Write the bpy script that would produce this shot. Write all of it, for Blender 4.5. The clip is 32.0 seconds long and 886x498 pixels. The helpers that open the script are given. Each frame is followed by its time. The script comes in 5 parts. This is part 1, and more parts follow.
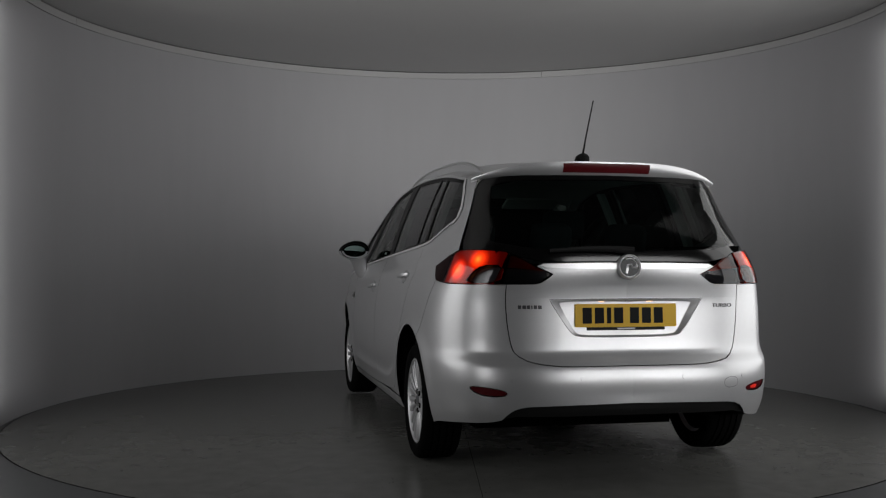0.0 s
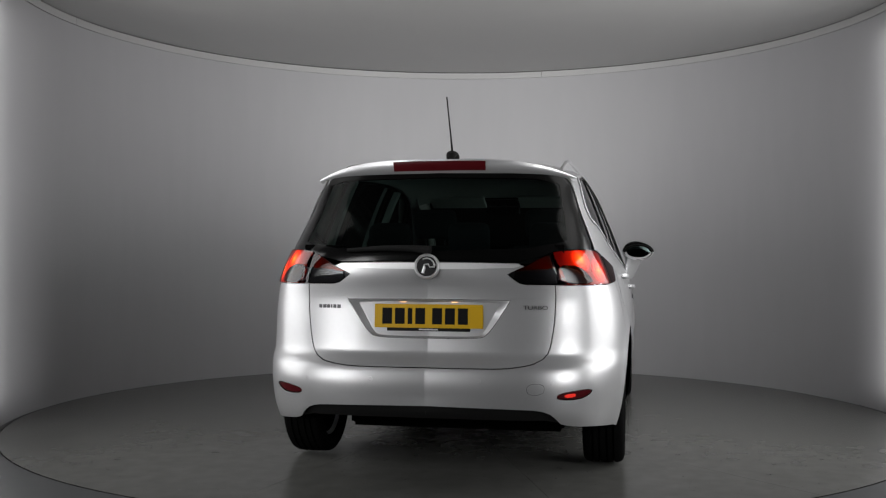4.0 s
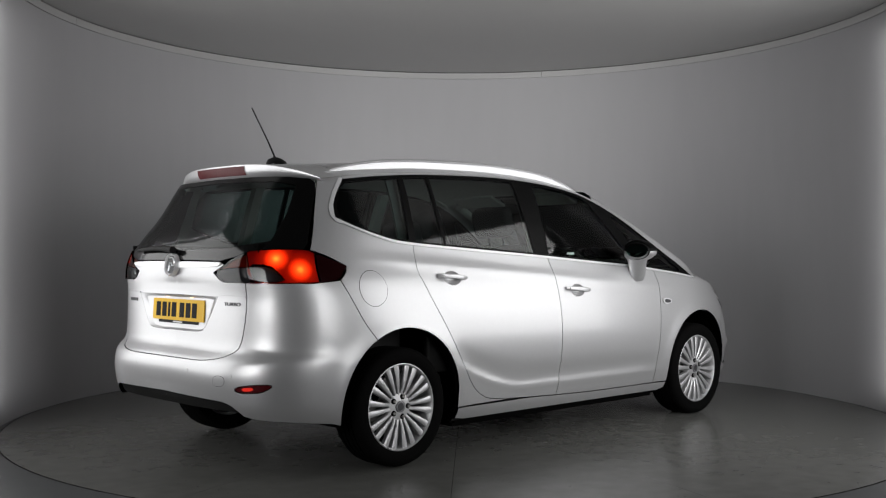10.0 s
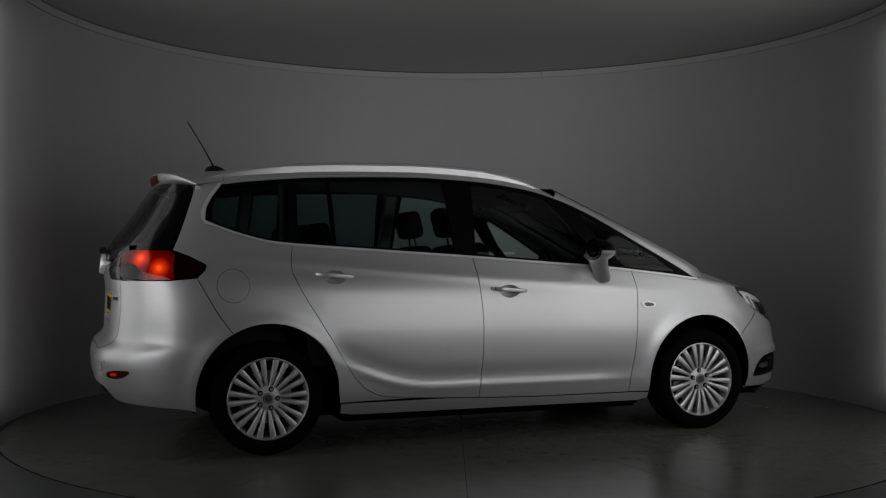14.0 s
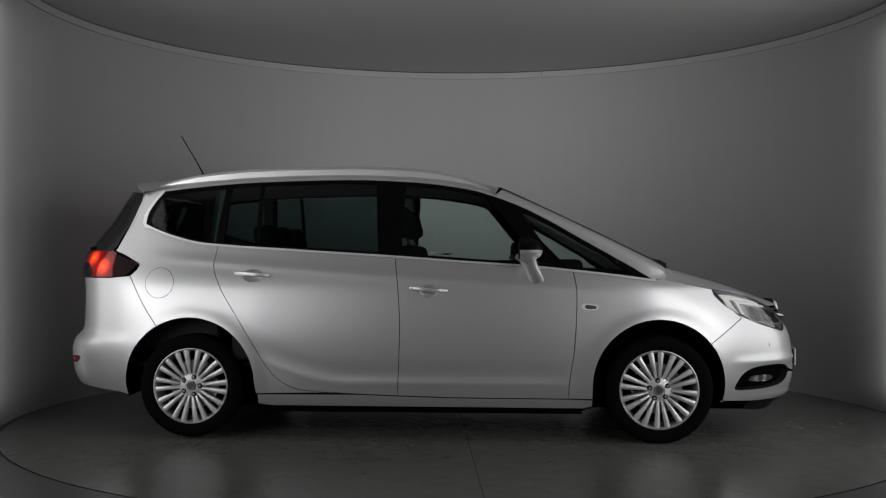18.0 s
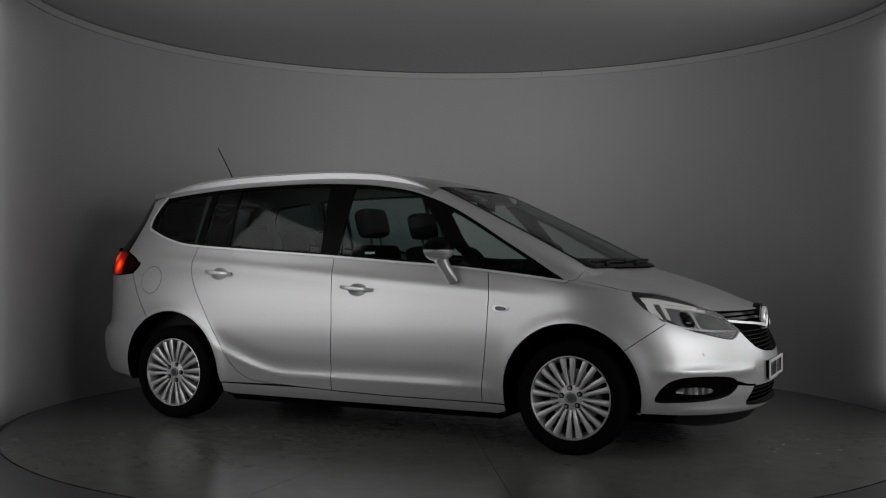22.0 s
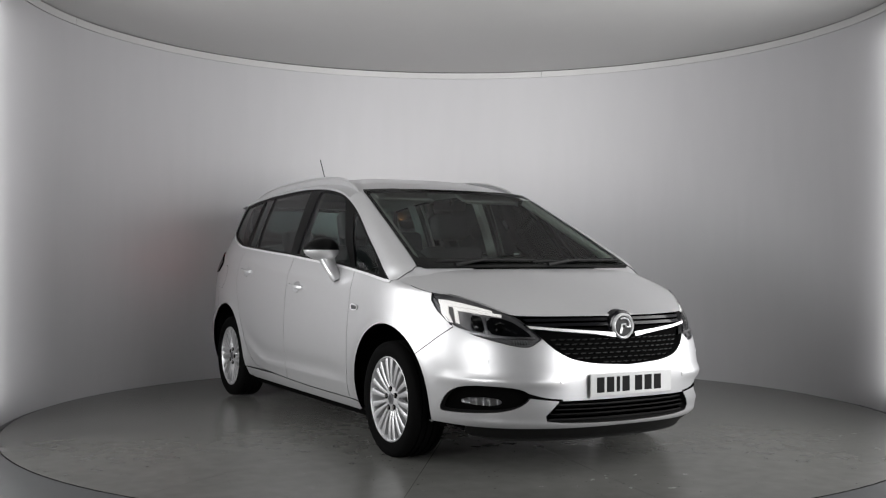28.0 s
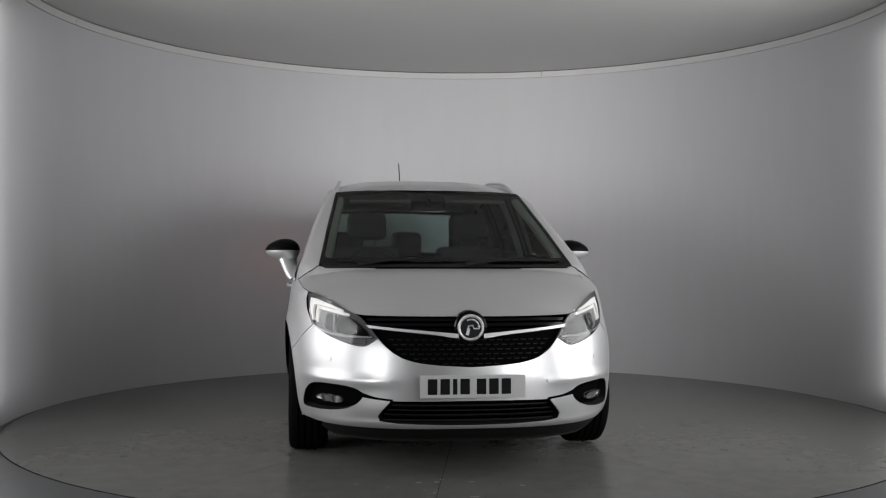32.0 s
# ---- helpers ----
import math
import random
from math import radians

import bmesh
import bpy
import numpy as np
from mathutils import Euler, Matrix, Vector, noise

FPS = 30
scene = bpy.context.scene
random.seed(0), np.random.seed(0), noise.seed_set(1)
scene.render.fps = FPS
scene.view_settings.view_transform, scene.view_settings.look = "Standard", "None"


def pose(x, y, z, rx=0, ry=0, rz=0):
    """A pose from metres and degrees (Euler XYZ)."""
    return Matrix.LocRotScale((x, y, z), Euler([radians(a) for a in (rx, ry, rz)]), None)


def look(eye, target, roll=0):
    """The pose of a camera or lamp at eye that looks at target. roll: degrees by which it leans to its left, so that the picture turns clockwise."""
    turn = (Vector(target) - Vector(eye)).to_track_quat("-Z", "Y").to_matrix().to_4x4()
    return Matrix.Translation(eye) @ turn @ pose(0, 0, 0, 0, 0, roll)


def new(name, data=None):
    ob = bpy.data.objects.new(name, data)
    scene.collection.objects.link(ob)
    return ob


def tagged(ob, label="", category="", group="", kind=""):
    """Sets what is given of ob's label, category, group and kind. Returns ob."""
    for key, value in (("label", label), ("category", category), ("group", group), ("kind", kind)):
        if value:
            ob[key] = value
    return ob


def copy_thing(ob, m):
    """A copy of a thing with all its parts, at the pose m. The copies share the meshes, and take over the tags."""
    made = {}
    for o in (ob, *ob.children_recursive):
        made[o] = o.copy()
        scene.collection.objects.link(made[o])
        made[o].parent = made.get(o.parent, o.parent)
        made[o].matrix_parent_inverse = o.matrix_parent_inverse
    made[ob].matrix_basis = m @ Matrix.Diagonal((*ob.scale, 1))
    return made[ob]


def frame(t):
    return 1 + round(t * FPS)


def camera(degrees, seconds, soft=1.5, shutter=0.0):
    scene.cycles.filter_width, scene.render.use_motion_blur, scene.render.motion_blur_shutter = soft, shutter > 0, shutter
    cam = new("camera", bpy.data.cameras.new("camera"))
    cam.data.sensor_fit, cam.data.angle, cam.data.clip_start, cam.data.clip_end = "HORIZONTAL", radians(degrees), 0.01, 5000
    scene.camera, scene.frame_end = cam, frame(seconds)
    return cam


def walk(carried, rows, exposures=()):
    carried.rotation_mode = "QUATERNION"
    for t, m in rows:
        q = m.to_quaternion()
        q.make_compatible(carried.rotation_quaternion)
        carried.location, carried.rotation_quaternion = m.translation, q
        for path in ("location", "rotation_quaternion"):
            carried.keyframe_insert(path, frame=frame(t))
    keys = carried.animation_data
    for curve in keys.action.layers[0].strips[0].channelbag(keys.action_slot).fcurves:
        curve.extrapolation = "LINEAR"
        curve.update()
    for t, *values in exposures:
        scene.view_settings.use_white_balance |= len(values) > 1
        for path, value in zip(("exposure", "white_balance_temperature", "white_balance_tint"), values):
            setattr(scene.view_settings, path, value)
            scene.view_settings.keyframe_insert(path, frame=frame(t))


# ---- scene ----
from mathutils.geometry import delaunay_2d_cdt

# ---- camera: it stands still on a tripod before the open side of the drum ----
EYE = (0.0, -7.189, 1.069)
cam = camera(46.58, 32.0, soft=1.2)
CAM_POSE = Matrix.Translation(EYE) @ pose(0, 0, 0, 0, 0, 0.970) @ pose(0, 0, 0, 90.467, 0, 0) @ pose(0, 0, 0, 0, 0, 0.149)
walk(cam, [(0, CAM_POSE), (32, CAM_POSE)],
     exposures=[(0, -0.25), (2, 0.05), (3, 0.6), (6, 0.6), (9, 0.4), (11, 0.1), (12, -0.45), (13, -1.3), (14.5, -1.4), (17, -0.15), (18, -0.5), (19, -0.55), (20, -0.5), (21, -0.5), (22, -0.75), (23, -0.55), (24, -0.3), (25, 0.0), (28, 1.25), (30, 1.25), (31, 1.27), (32, 0.8)])

# ---- light: two tall soft panels at the ends of the drum wall, and a dim hall ----
world = bpy.data.worlds.new("hall_world")
scene.world = world
world.use_nodes = True
world.node_tree.nodes["Background"].inputs[0].default_value = (0.5, 0.5, 0.52, 1)
world.node_tree.nodes["Background"].inputs[1].default_value = 0.02

DRUM_R, DRUM_H, DISC_R = 2.997, 2.819, 2.973
DRUM_AT = (0.013, -0.093)
CAR_AT = (-0.190, -0.263)
FRONT_POWER = 47


def area_lamp(name, m, sx, sy, power, spread=180):
    data = bpy.data.lights.new(name, "AREA")
    data.shape, data.size, data.size_y, data.energy = "RECTANGLE", sx, sy, power
    data.spread = radians(spread)
    ob = new(name, data)
    ob.matrix_basis = m
    return ob


# each side: a tall panel that carries on the wall's curve, a front panel beside the camera's way, a slim tube that grazes the wall
for start, end, power, front, tube_at, tube_to, tube_power in (((-2.89, -1.05), (-2.82, -3.0), 18, (-4.2, -5.2), (-2.79, -1.08, 1.4), (-3.03, -0.55, 1.4), 3.4),
                                                               ((2.99, -0.45), (2.88, -2.9), 28, (4.2, -5.2), (2.89, -0.22, 1.4), (3.05, 0.25, 1.4), 0.9)):
    way = Vector((end[0] - start[0], end[1] - start[1], 0))
    inward = Vector((way.y, -way.x, 0)).normalized() * (1 if start[0] > 0 else -1)
    at = Vector(((start[0] + end[0]) / 2, (start[1] + end[1]) / 2, 1.6))
    tagged(area_lamp("studio_light_panel", look(at, at + inward), way.length, 2.1, power, 150),
           "tall white soft light panel at the end of the drum wall", "light panel", "studio light panels")
    at = Vector((*front, 1.75))
    tagged(area_lamp("studio_light_panel", look(at, at + Vector((-0.35 if front[0] > 0 else 0.35, 0.94, 0))), 3.8, 2.1, FRONT_POWER * (0.72 if front[0] < 0 else 1.0), 85),
           "wide white soft light panel beside the drum opening", "light panel", "studio light panels")
    tagged(area_lamp("studio_light_tube", look(tube_at, tube_to), 0.05, 2.6, tube_power, 36),
           "slim white upright light tube at the end of the drum wall", "light tube", "studio light tubes")

# ---- materials ----
def nodes_of(name):
    m = bpy.data.materials.new(name)
    m.use_nodes = True
    nt = m.node_tree
    return m, nt, nt.nodes["Principled BSDF"]


def add(nt, kind, **values):
    n = nt.nodes.new(kind)
    for k, v in values.items():
        n.inputs[k.replace("_", " ")].default_value = v
    return n


def plain(name, colour, rough=0.5, metal=0.0, coat=0.0, grain=0.0, scale=40.0, bump=0.0, spread=0.12, emit=None, strength=0.0, coords="Object", spec=0.5, stretch=(1, 1, 1), coat_rough=0.03):
    """A surface with fine and coarse variation of colour and gloss."""
    m, nt, b = nodes_of(name)
    b.inputs["Base Color"].default_value = (*colour, 1)
    b.inputs["Roughness"].default_value, b.inputs["Metallic"].default_value = rough, metal
    b.inputs["Coat Weight"].default_value, b.inputs["Coat Roughness"].default_value = coat, coat_rough
    b.inputs["Specular IOR Level"].default_value = spec
    if grain:
        tc = nt.nodes.new("ShaderNodeTexCoord")
        fine, wide = add(nt, "ShaderNodeTexNoise", Scale=scale, Detail=6.0), add(nt, "ShaderNodeTexNoise", Scale=scale / 14, Detail=4.0)
        mix = nt.nodes.new("ShaderNodeMath")
        mix.operation = "ADD"
        mp = nt.nodes.new("ShaderNodeMapping")
        mp.inputs["Scale"].default_value = stretch
        nt.links.new(tc.outputs[coords], mp.inputs["Vector"])
        for n in (fine, wide):
            nt.links.new(mp.outputs[0], n.inputs["Vector"])
        nt.links.new(fine.outputs["Fac"], mix.inputs[0])
        nt.links.new(wide.outputs["Fac"], mix.inputs[1])
        ramp = add(nt, "ShaderNodeMapRange")
        ramp.inputs["From Min"].default_value, ramp.inputs["From Max"].default_value = 0.6, 1.4
        ramp.inputs["To Min"].default_value, ramp.inputs["To Max"].default_value = 1 - grain, 1 + grain
        nt.links.new(mix.outputs[0], ramp.inputs["Value"])
        col = nt.nodes.new("ShaderNodeMixRGB")
        col.blend_type, col.inputs[0].default_value = "MULTIPLY", 1.0
        col.inputs[1].default_value = (*colour, 1)
        nt.links.new(ramp.outputs[0], col.inputs[2])
        nt.links.new(col.outputs[0], b.inputs["Base Color"])
        rr = add(nt, "ShaderNodeMapRange")
        rr.inputs["From Min"].default_value, rr.inputs["From Max"].default_value = 0.6, 1.4
        rr.inputs["To Min"].default_value, rr.inputs["To Max"].default_value = rough * (1 - spread), min(1, rough * (1 + spread))
        nt.links.new(mix.outputs[0], rr.inputs["Value"])
        nt.links.new(rr.outputs[0], b.inputs["Roughness"])
        if bump:
            bp = add(nt, "ShaderNodeBump", Strength=bump, Distance=0.002)
            nt.links.new(fine.outputs["Fac"], bp.inputs["Height"])
            nt.links.new(bp.outputs[0], b.inputs["Normal"])
    if emit:
        b.inputs["Emission Color"].default_value, b.inputs["Emission Strength"].default_value = (*emit, 1), strength
    return m


def glass_mat(name, tint, clear, rough=0.0, gloss=0.95):
    """Tinted automotive glass: a thin clear layer under a mirror gloss."""
    m = bpy.data.materials.new(name)
    m.use_nodes = True
    nt = m.node_tree
    nt.nodes.clear()
    out, mix = nt.nodes.new("ShaderNodeOutputMaterial"), nt.nodes.new("ShaderNodeMixShader")
    tr, gl, fr = nt.nodes.new("ShaderNodeBsdfTransparent"), nt.nodes.new("ShaderNodeBsdfGlossy"), nt.nodes.new("ShaderNodeFresnel")
    tr.inputs[0].default_value = (*[c * clear for c in tint], 1)
    gl.inputs["Roughness"].default_value = rough
    gl.inputs[0].default_value = (gloss, gloss, gloss, 1)
    fr.inputs[0].default_value = 1.5
    nt.links.new(fr.outputs[0], mix.inputs[0])
    nt.links.new(tr.outputs[0], mix.inputs[1])
    nt.links.new(gl.outputs[0], mix.inputs[2])
    nt.links.new(mix.outputs[0], out.inputs[0])
    return m


WALL = plain("wall_paint", (0.42, 0.415, 0.426), 0.5, grain=0.03, scale=9, bump=0.012, stretch=(1, 1, 0.16))
CEIL = plain("ceiling_paint", (0.55, 0.545, 0.537), 0.6, grain=0.03, scale=5)
TRIM = plain("trim_paint", (0.46, 0.456, 0.452), 0.45, grain=0.03, scale=12)


def floor_paint(name, colour, rough):
    """Worn satin floor paint: soft stains, small dark specks, fine scuffs."""
    m = plain(name, colour, rough, grain=0.16, scale=9.0, spread=0.10, spec=0.22)
    nt = m.node_tree
    b = nt.nodes["Principled BSDF"]
    base = b.inputs["Base Color"].links[0].from_socket
    tc = nt.nodes.new("ShaderNodeTexCoord")
    last = base
    for scale, reach, rare, dark in ((11.0, 0.06, 0.62, 0.38), (26.0, 0.10, 0.60, 0.25), (5.0, 0.05, 0.60, -0.16)):
        cells, where = add(nt, "ShaderNodeTexVoronoi", Scale=scale), add(nt, "ShaderNodeTexNoise", Scale=scale / 9, Detail=2.0)
        near, some, both = (nt.nodes.new("ShaderNodeMath") for _ in range(3))
        near.operation, some.operation, both.operation = "LESS_THAN", "GREATER_THAN", "MULTIPLY"
        near.inputs[1].default_value, some.inputs[1].default_value = reach, rare - 0.1
        nt.links.new(tc.outputs["Object"], cells.inputs["Vector"])
        nt.links.new(tc.outputs["Object"], where.inputs["Vector"])
        nt.links.new(cells.outputs["Distance"], near.inputs[0])
        nt.links.new(where.outputs["Fac"], some.inputs[0])
        nt.links.new(near.outputs[0], both.inputs[0])
        nt.links.new(some.outputs[0], both.inputs[1])
        mix = nt.nodes.new("ShaderNodeMixRGB")
        mix.inputs[2].default_value = (*[c * (1 - dark) for c in colour], 1)
        nt.links.new(both.outputs[0], mix.inputs[0])
        nt.links.new(last, mix.inputs[1])
        last = mix.outputs[0]
    nt.links.new(last, b.inputs["Base Color"])
    return m


FLOOR = floor_paint("disc_floor_paint", (0.125, 0.125, 0.118), 0.25)
FLOOR_OUT = floor_paint("hall_floor_paint", (0.075, 0.077, 0.079), 0.4)
HALL = plain("hall_paint", (0.015, 0.015, 0.016), 0.8, grain=0.05, scale=8)
DARK = plain("black_gap", (0.003, 0.003, 0.003), 0.9, spec=0.0)
SILVER = plain("silver_metallic_paint", (0.53, 0.53, 0.54), 0.37, metal=0.6, coat=0.5, coat_rough=0.05, grain=0.02, scale=700, spread=0.0)
RUBBER = plain("tyre_rubber", (0.0035, 0.0035, 0.0035), 0.85, grain=0.15, scale=60, bump=0.2, spec=0.03)
ALLOY = plain("silver_alloy", (0.56, 0.56, 0.57), 0.46, metal=0.75, grain=0.03, scale=200)
STEEL = plain("dull_steel", (0.30, 0.29, 0.28), 0.45, metal=0.9, grain=0.1, scale=60)
CHROME = plain("chrome", (0.70, 0.70, 0.71), 0.20, metal=1.0, grain=0.01, scale=60)
PIANO = plain("black_gloss", (0.005, 0.005, 0.006), 0.15, spec=0.2, grain=0.02, scale=90)
PLASTIC = plain("black_plastic", (0.009, 0.009, 0.009), 0.55, grain=0.12, scale=220, bump=0.1, spec=0.15)
FABRIC = plain("charcoal_fabric", (0.025, 0.025, 0.027), 0.95, grain=0.15, scale=40, bump=0.05, spec=0.2)
LINING = plain("pale_headlining", (0.50, 0.50, 0.47), 0.95, grain=0.06, scale=150, bump=0.1)
MIRROR = plain("mirror_glass", (0.28, 0.38, 0.36), 0.04, metal=1.0)
YELLOW = plain("yellow_plate", (0.60, 0.36, 0.012), 0.40, grain=0.03, scale=120, spec=0.2)
PLATE_WHITE = plain("white_plate", (0.50, 0.50, 0.50), 0.40, grain=0.03, scale=120, spec=0.2)
INK = plain("black_ink", (0.008, 0.008, 0.008), 0.6, grain=0.05, scale=90, spec=0.1)
PALE_INK = plain("pale_print", (0.6, 0.6, 0.6), 0.4, grain=0.05, scale=90)
RED_DULL = plain("red_reflector", (0.06, 0.003, 0.005), 0.3, grain=0.1, scale=300, bump=0.2, spec=0.2)
HOUSING = plain("grey_lamp_housing", (0.12, 0.12, 0.125), 0.35, grain=0.05, scale=120)
FRIT = plain("black_glass_border", (0.003, 0.003, 0.003), 0.35, spec=0.05)
BRIGHT = plain("satin_bright_trim", (0.78, 0.78, 0.79), 0.38, metal=0.55, grain=0.03, scale=120)
GLASSY = plain("black_backed_glass", (0.003, 0.003, 0.003), 0.14)
DEEP_RED = plain("deep_red_lens", (0.010, 0.001, 0.0015), 0.2, spec=0.1)
SMOKE = plain("dark_smoked_reflector", (0.075, 0.075, 0.08), 0.35, metal=0.5)
DASH = plain("dark_gloss_dash", (0.012, 0.012, 0.013), 0.35, spec=0.25)
LAMP_GREY = plain("smoked_reflector", (0.24, 0.24, 0.25), 0.38, metal=0.6, grain=0.05, scale=120)
LAMP_CHROME = plain("lamp_reflector", (0.42, 0.42, 0.44), 0.3, metal=0.9, grain=0.03, scale=120)
GLOW_RED = plain("glowing_red", (0.5, 0.02, 0.01), 0.4, emit=(1.0, 0.02, 0.008), strength=0.3)


def bulb_glow(name, bulbs, reach):
    """A lit diffuser, hottest next to its bulbs."""
    m = plain(name, (0.14, 0.008, 0.006), 0.4)
    nt = m.node_tree
    tc, sep, com, ab = (nt.nodes.new("ShaderNode" + k) for k in ("TexCoord", "SeparateXYZ", "CombineXYZ", "Math"))
    ab.operation = "ABSOLUTE"
    nt.links.new(tc.outputs["Object"], sep.inputs[0])
    nt.links.new(sep.outputs["Y"], ab.inputs[0])
    for k, src in (("X", sep.outputs["X"]), ("Y", ab.outputs[0]), ("Z", sep.outputs["Z"])):
        nt.links.new(src, com.inputs[k])
    last = None
    for at in bulbs:
        d = nt.nodes.new("ShaderNodeVectorMath")
        d.operation = "DISTANCE"
        d.inputs[1].default_value = at
        nt.links.new(com.outputs[0], d.inputs[0])
        if last is None:
            last = d.outputs["Value"]
        else:
            lo = nt.nodes.new("ShaderNodeMath")
            lo.operation = "MINIMUM"
            nt.links.new(last, lo.inputs[0])
            nt.links.new(d.outputs["Value"], lo.inputs[1])
            last = lo.outputs[0]
    far = add(nt, "ShaderNodeMapRange")
    far.inputs["From Max"].default_value = reach
    nt.links.new(last, far.inputs["Value"])
    ramp, power = nt.nodes.new("ShaderNodeValToRGB"), nt.nodes.new("ShaderNodeValToRGB")
    ramp.color_ramp.elements[0].color, ramp.color_ramp.elements[1].color = (1.0, 0.52, 0.09, 1), (1.0, 0.03, 0.015, 1)
    e = ramp.color_ramp.elements.new(0.40)
    e.color = (1.0, 0.13, 0.025, 1)
    power.color_ramp.elements[0].color, power.color_ramp.elements[1].color = (1, 1, 1, 1), (0.006, 0.006, 0.006, 1)
    e = power.color_ramp.elements.new(0.20)
    e.color = (0.36, 0.36, 0.36, 1)
    e = power.color_ramp.elements.new(0.55)
    e.color = (0.05, 0.05, 0.05, 1)
    mul = nt.nodes.new("ShaderNodeMath")
    mul.operation = "MULTIPLY"
    mul.inputs[1].default_value = 6.0
    nt.links.new(far.outputs[0], ramp.inputs[0])
    nt.links.new(far.outputs[0], power.inputs[0])
    nt.links.new(power.outputs[0], mul.inputs[0])
    b = nt.nodes["Principled BSDF"]
    nt.links.new(ramp.outputs[0], b.inputs["Emission Color"])
    nt.links.new(mul.outputs[0], b.inputs["Emission Strength"])
    return m


GLOW_AMBER = bulb_glow("lit_hot_element", ((-2.033, 0.702, 1.060), (-1.945, 0.776, 1.006)), 0.115)
# weak emission stands in for the white that the daytime strips reflect
GLOW_WHITE = plain("daytime_light", (0.45, 0.45, 0.45), 0.4, emit=(1.0, 0.98, 0.95), strength=0.3)
GLOW_WARM = plain("plate_lamp", (0.8, 0.7, 0.5), 0.4, emit=(1.0, 0.45, 0.15), strength=0.9)
GLASS_SIDE = glass_mat("side_glass", (0.86, 0.96, 0.92), 0.95, 0.03, 0.6)
GLASS_SCREEN = glass_mat("windscreen_glass", (0.88, 0.97, 0.93), 0.97, 0.03, 0.5)
GLASS_TINT = glass_mat("privacy_glass", (0.66, 0.86, 0.83), 0.42, 0.06, 0.7)
GLASS_CLEAR = glass_mat("clear_lens", (0.97, 0.97, 0.97), 0.96)
GLASS_RED = glass_mat("red_lens", (0.85, 0.16, 0.09), 0.85)
GLASS_SMOKE = glass_mat("smoked_lens", (0.6, 0.6, 0.62), 0.6)

# ---- shapes ----
def mesh_ob(name, verts, faces, material, parent=None, label="", smooth=True, normals=None):
    me = bpy.data.meshes.new(name)
    me.from_pydata([tuple(v) for v in verts], [], faces)
    me.materials.append(material)
    if smooth:
        me.shade_smooth()
    if normals is not None:
        me.normals_split_custom_set_from_vertices([tuple(n) for n in normals])
    ob = new(name, me)
    ob.parent = parent
    return tagged(ob, label) if label else ob


def part(name, bm, material, parent, label="", smooth=False):
    me = bpy.data.meshes.new(name)
    bm.to_mesh(me)
    bm.free()
    me.materials.append(material)
    if smooth:
        me.shade_smooth()
        me.set_sharp_from_angle(angle=radians(35))
    ob = new(name, me)
    ob.parent = parent
    return tagged(ob, label) if label else ob


def box(x0, y0, z0, x1, y1, z1, bevel=0.0):
    bm = bmesh.new()
    bmesh.ops.create_cube(bm, size=1)
    for v in bm.verts:
        v.co = Vector(((x0 + x1) / 2 + v.co.x * (x1 - x0), (y0 + y1) / 2 + v.co.y * (y1 - y0), (z0 + z1) / 2 + v.co.z * (z1 - z0)))
    if bevel:
        bmesh.ops.bevel(bm, geom=bm.edges[:], offset=bevel, segments=2, affect="EDGES")
    return bm


def ring_band(r0, r1, z0, z1, a0, a1, n, centre=(0, 0)):
    """A curved wall of thickness r1 - r0 between two angles (degrees)."""
    bm = bmesh.new()
    rows = []
    for i in range(n + 1):
        a = radians(a0 + (a1 - a0) * i / n)
        c, s = math.cos(a), math.sin(a)
        rows.append([bm.verts.new((centre[0] + r * c, centre[1] + r * s, z)) for r, z in ((r0, z0), (r0, z1), (r1, z1), (r1, z0))])
    for p, q in zip(rows, rows[1:]):
        for k in range(4):
            bm.faces.new((p[k], q[k], q[(k + 1) % 4], p[(k + 1) % 4]))
    bm.faces.new(rows[0])
    bm.faces.new(rows[-1][::-1])
    bmesh.ops.recalc_face_normals(bm, faces=bm.faces[:])
    return bm


# ---- the drum, its turntable and the hall ----
A0, A1 = -4.5, 196.5
drum = tagged(part("wall_drum", ring_band(DRUM_R, DRUM_R + 0.12, -0.0155, DRUM_H, A0, A1, 160, DRUM_AT), WALL, None, smooth=True),
              "smooth grey-white curved studio wall", "wall", kind="structure")
trim = tagged(part("trim_drum", ring_band(DRUM_R - 0.002, DRUM_R + 0.02, DRUM_H, DRUM_H + 0.066, A0, A1, 160, DRUM_AT), DARK, None, smooth=True),
              "pale curved batten along the top of the drum wall", "trim", kind="structure")
for a0, a1 in ((A0, 75.0), (75.06, 168.0), (168.06, A1)):
    part("batten_length", ring_band(DRUM_R - 0.014, DRUM_R - 0.003, DRUM_H, DRUM_H + 0.055, a0, a1, 90, DRUM_AT), TRIM, trim, smooth=True)
tagged(part("ceiling_hall", box(-6, -10.2, DRUM_H + 0.062, 6, -2.2, DRUM_H + 0.15), HALL, None), "dark ceiling of the hall before the drum", "ceiling", kind="structure")
tagged(part("ceiling", box(-6, -2.196, DRUM_H + 0.062, 6, 5, DRUM_H + 0.15), CEIL, None), "flat white studio ceiling", "ceiling", kind="structure")


def disc(r, z0, z1, n=160):
    bm = bmesh.new()
    bmesh.ops.create_cone(bm, cap_ends=True, segments=n, radius1=r, radius2=r, depth=z1 - z0, matrix=Matrix.Translation((0, 0, (z0 + z1) / 2)))
    return bm


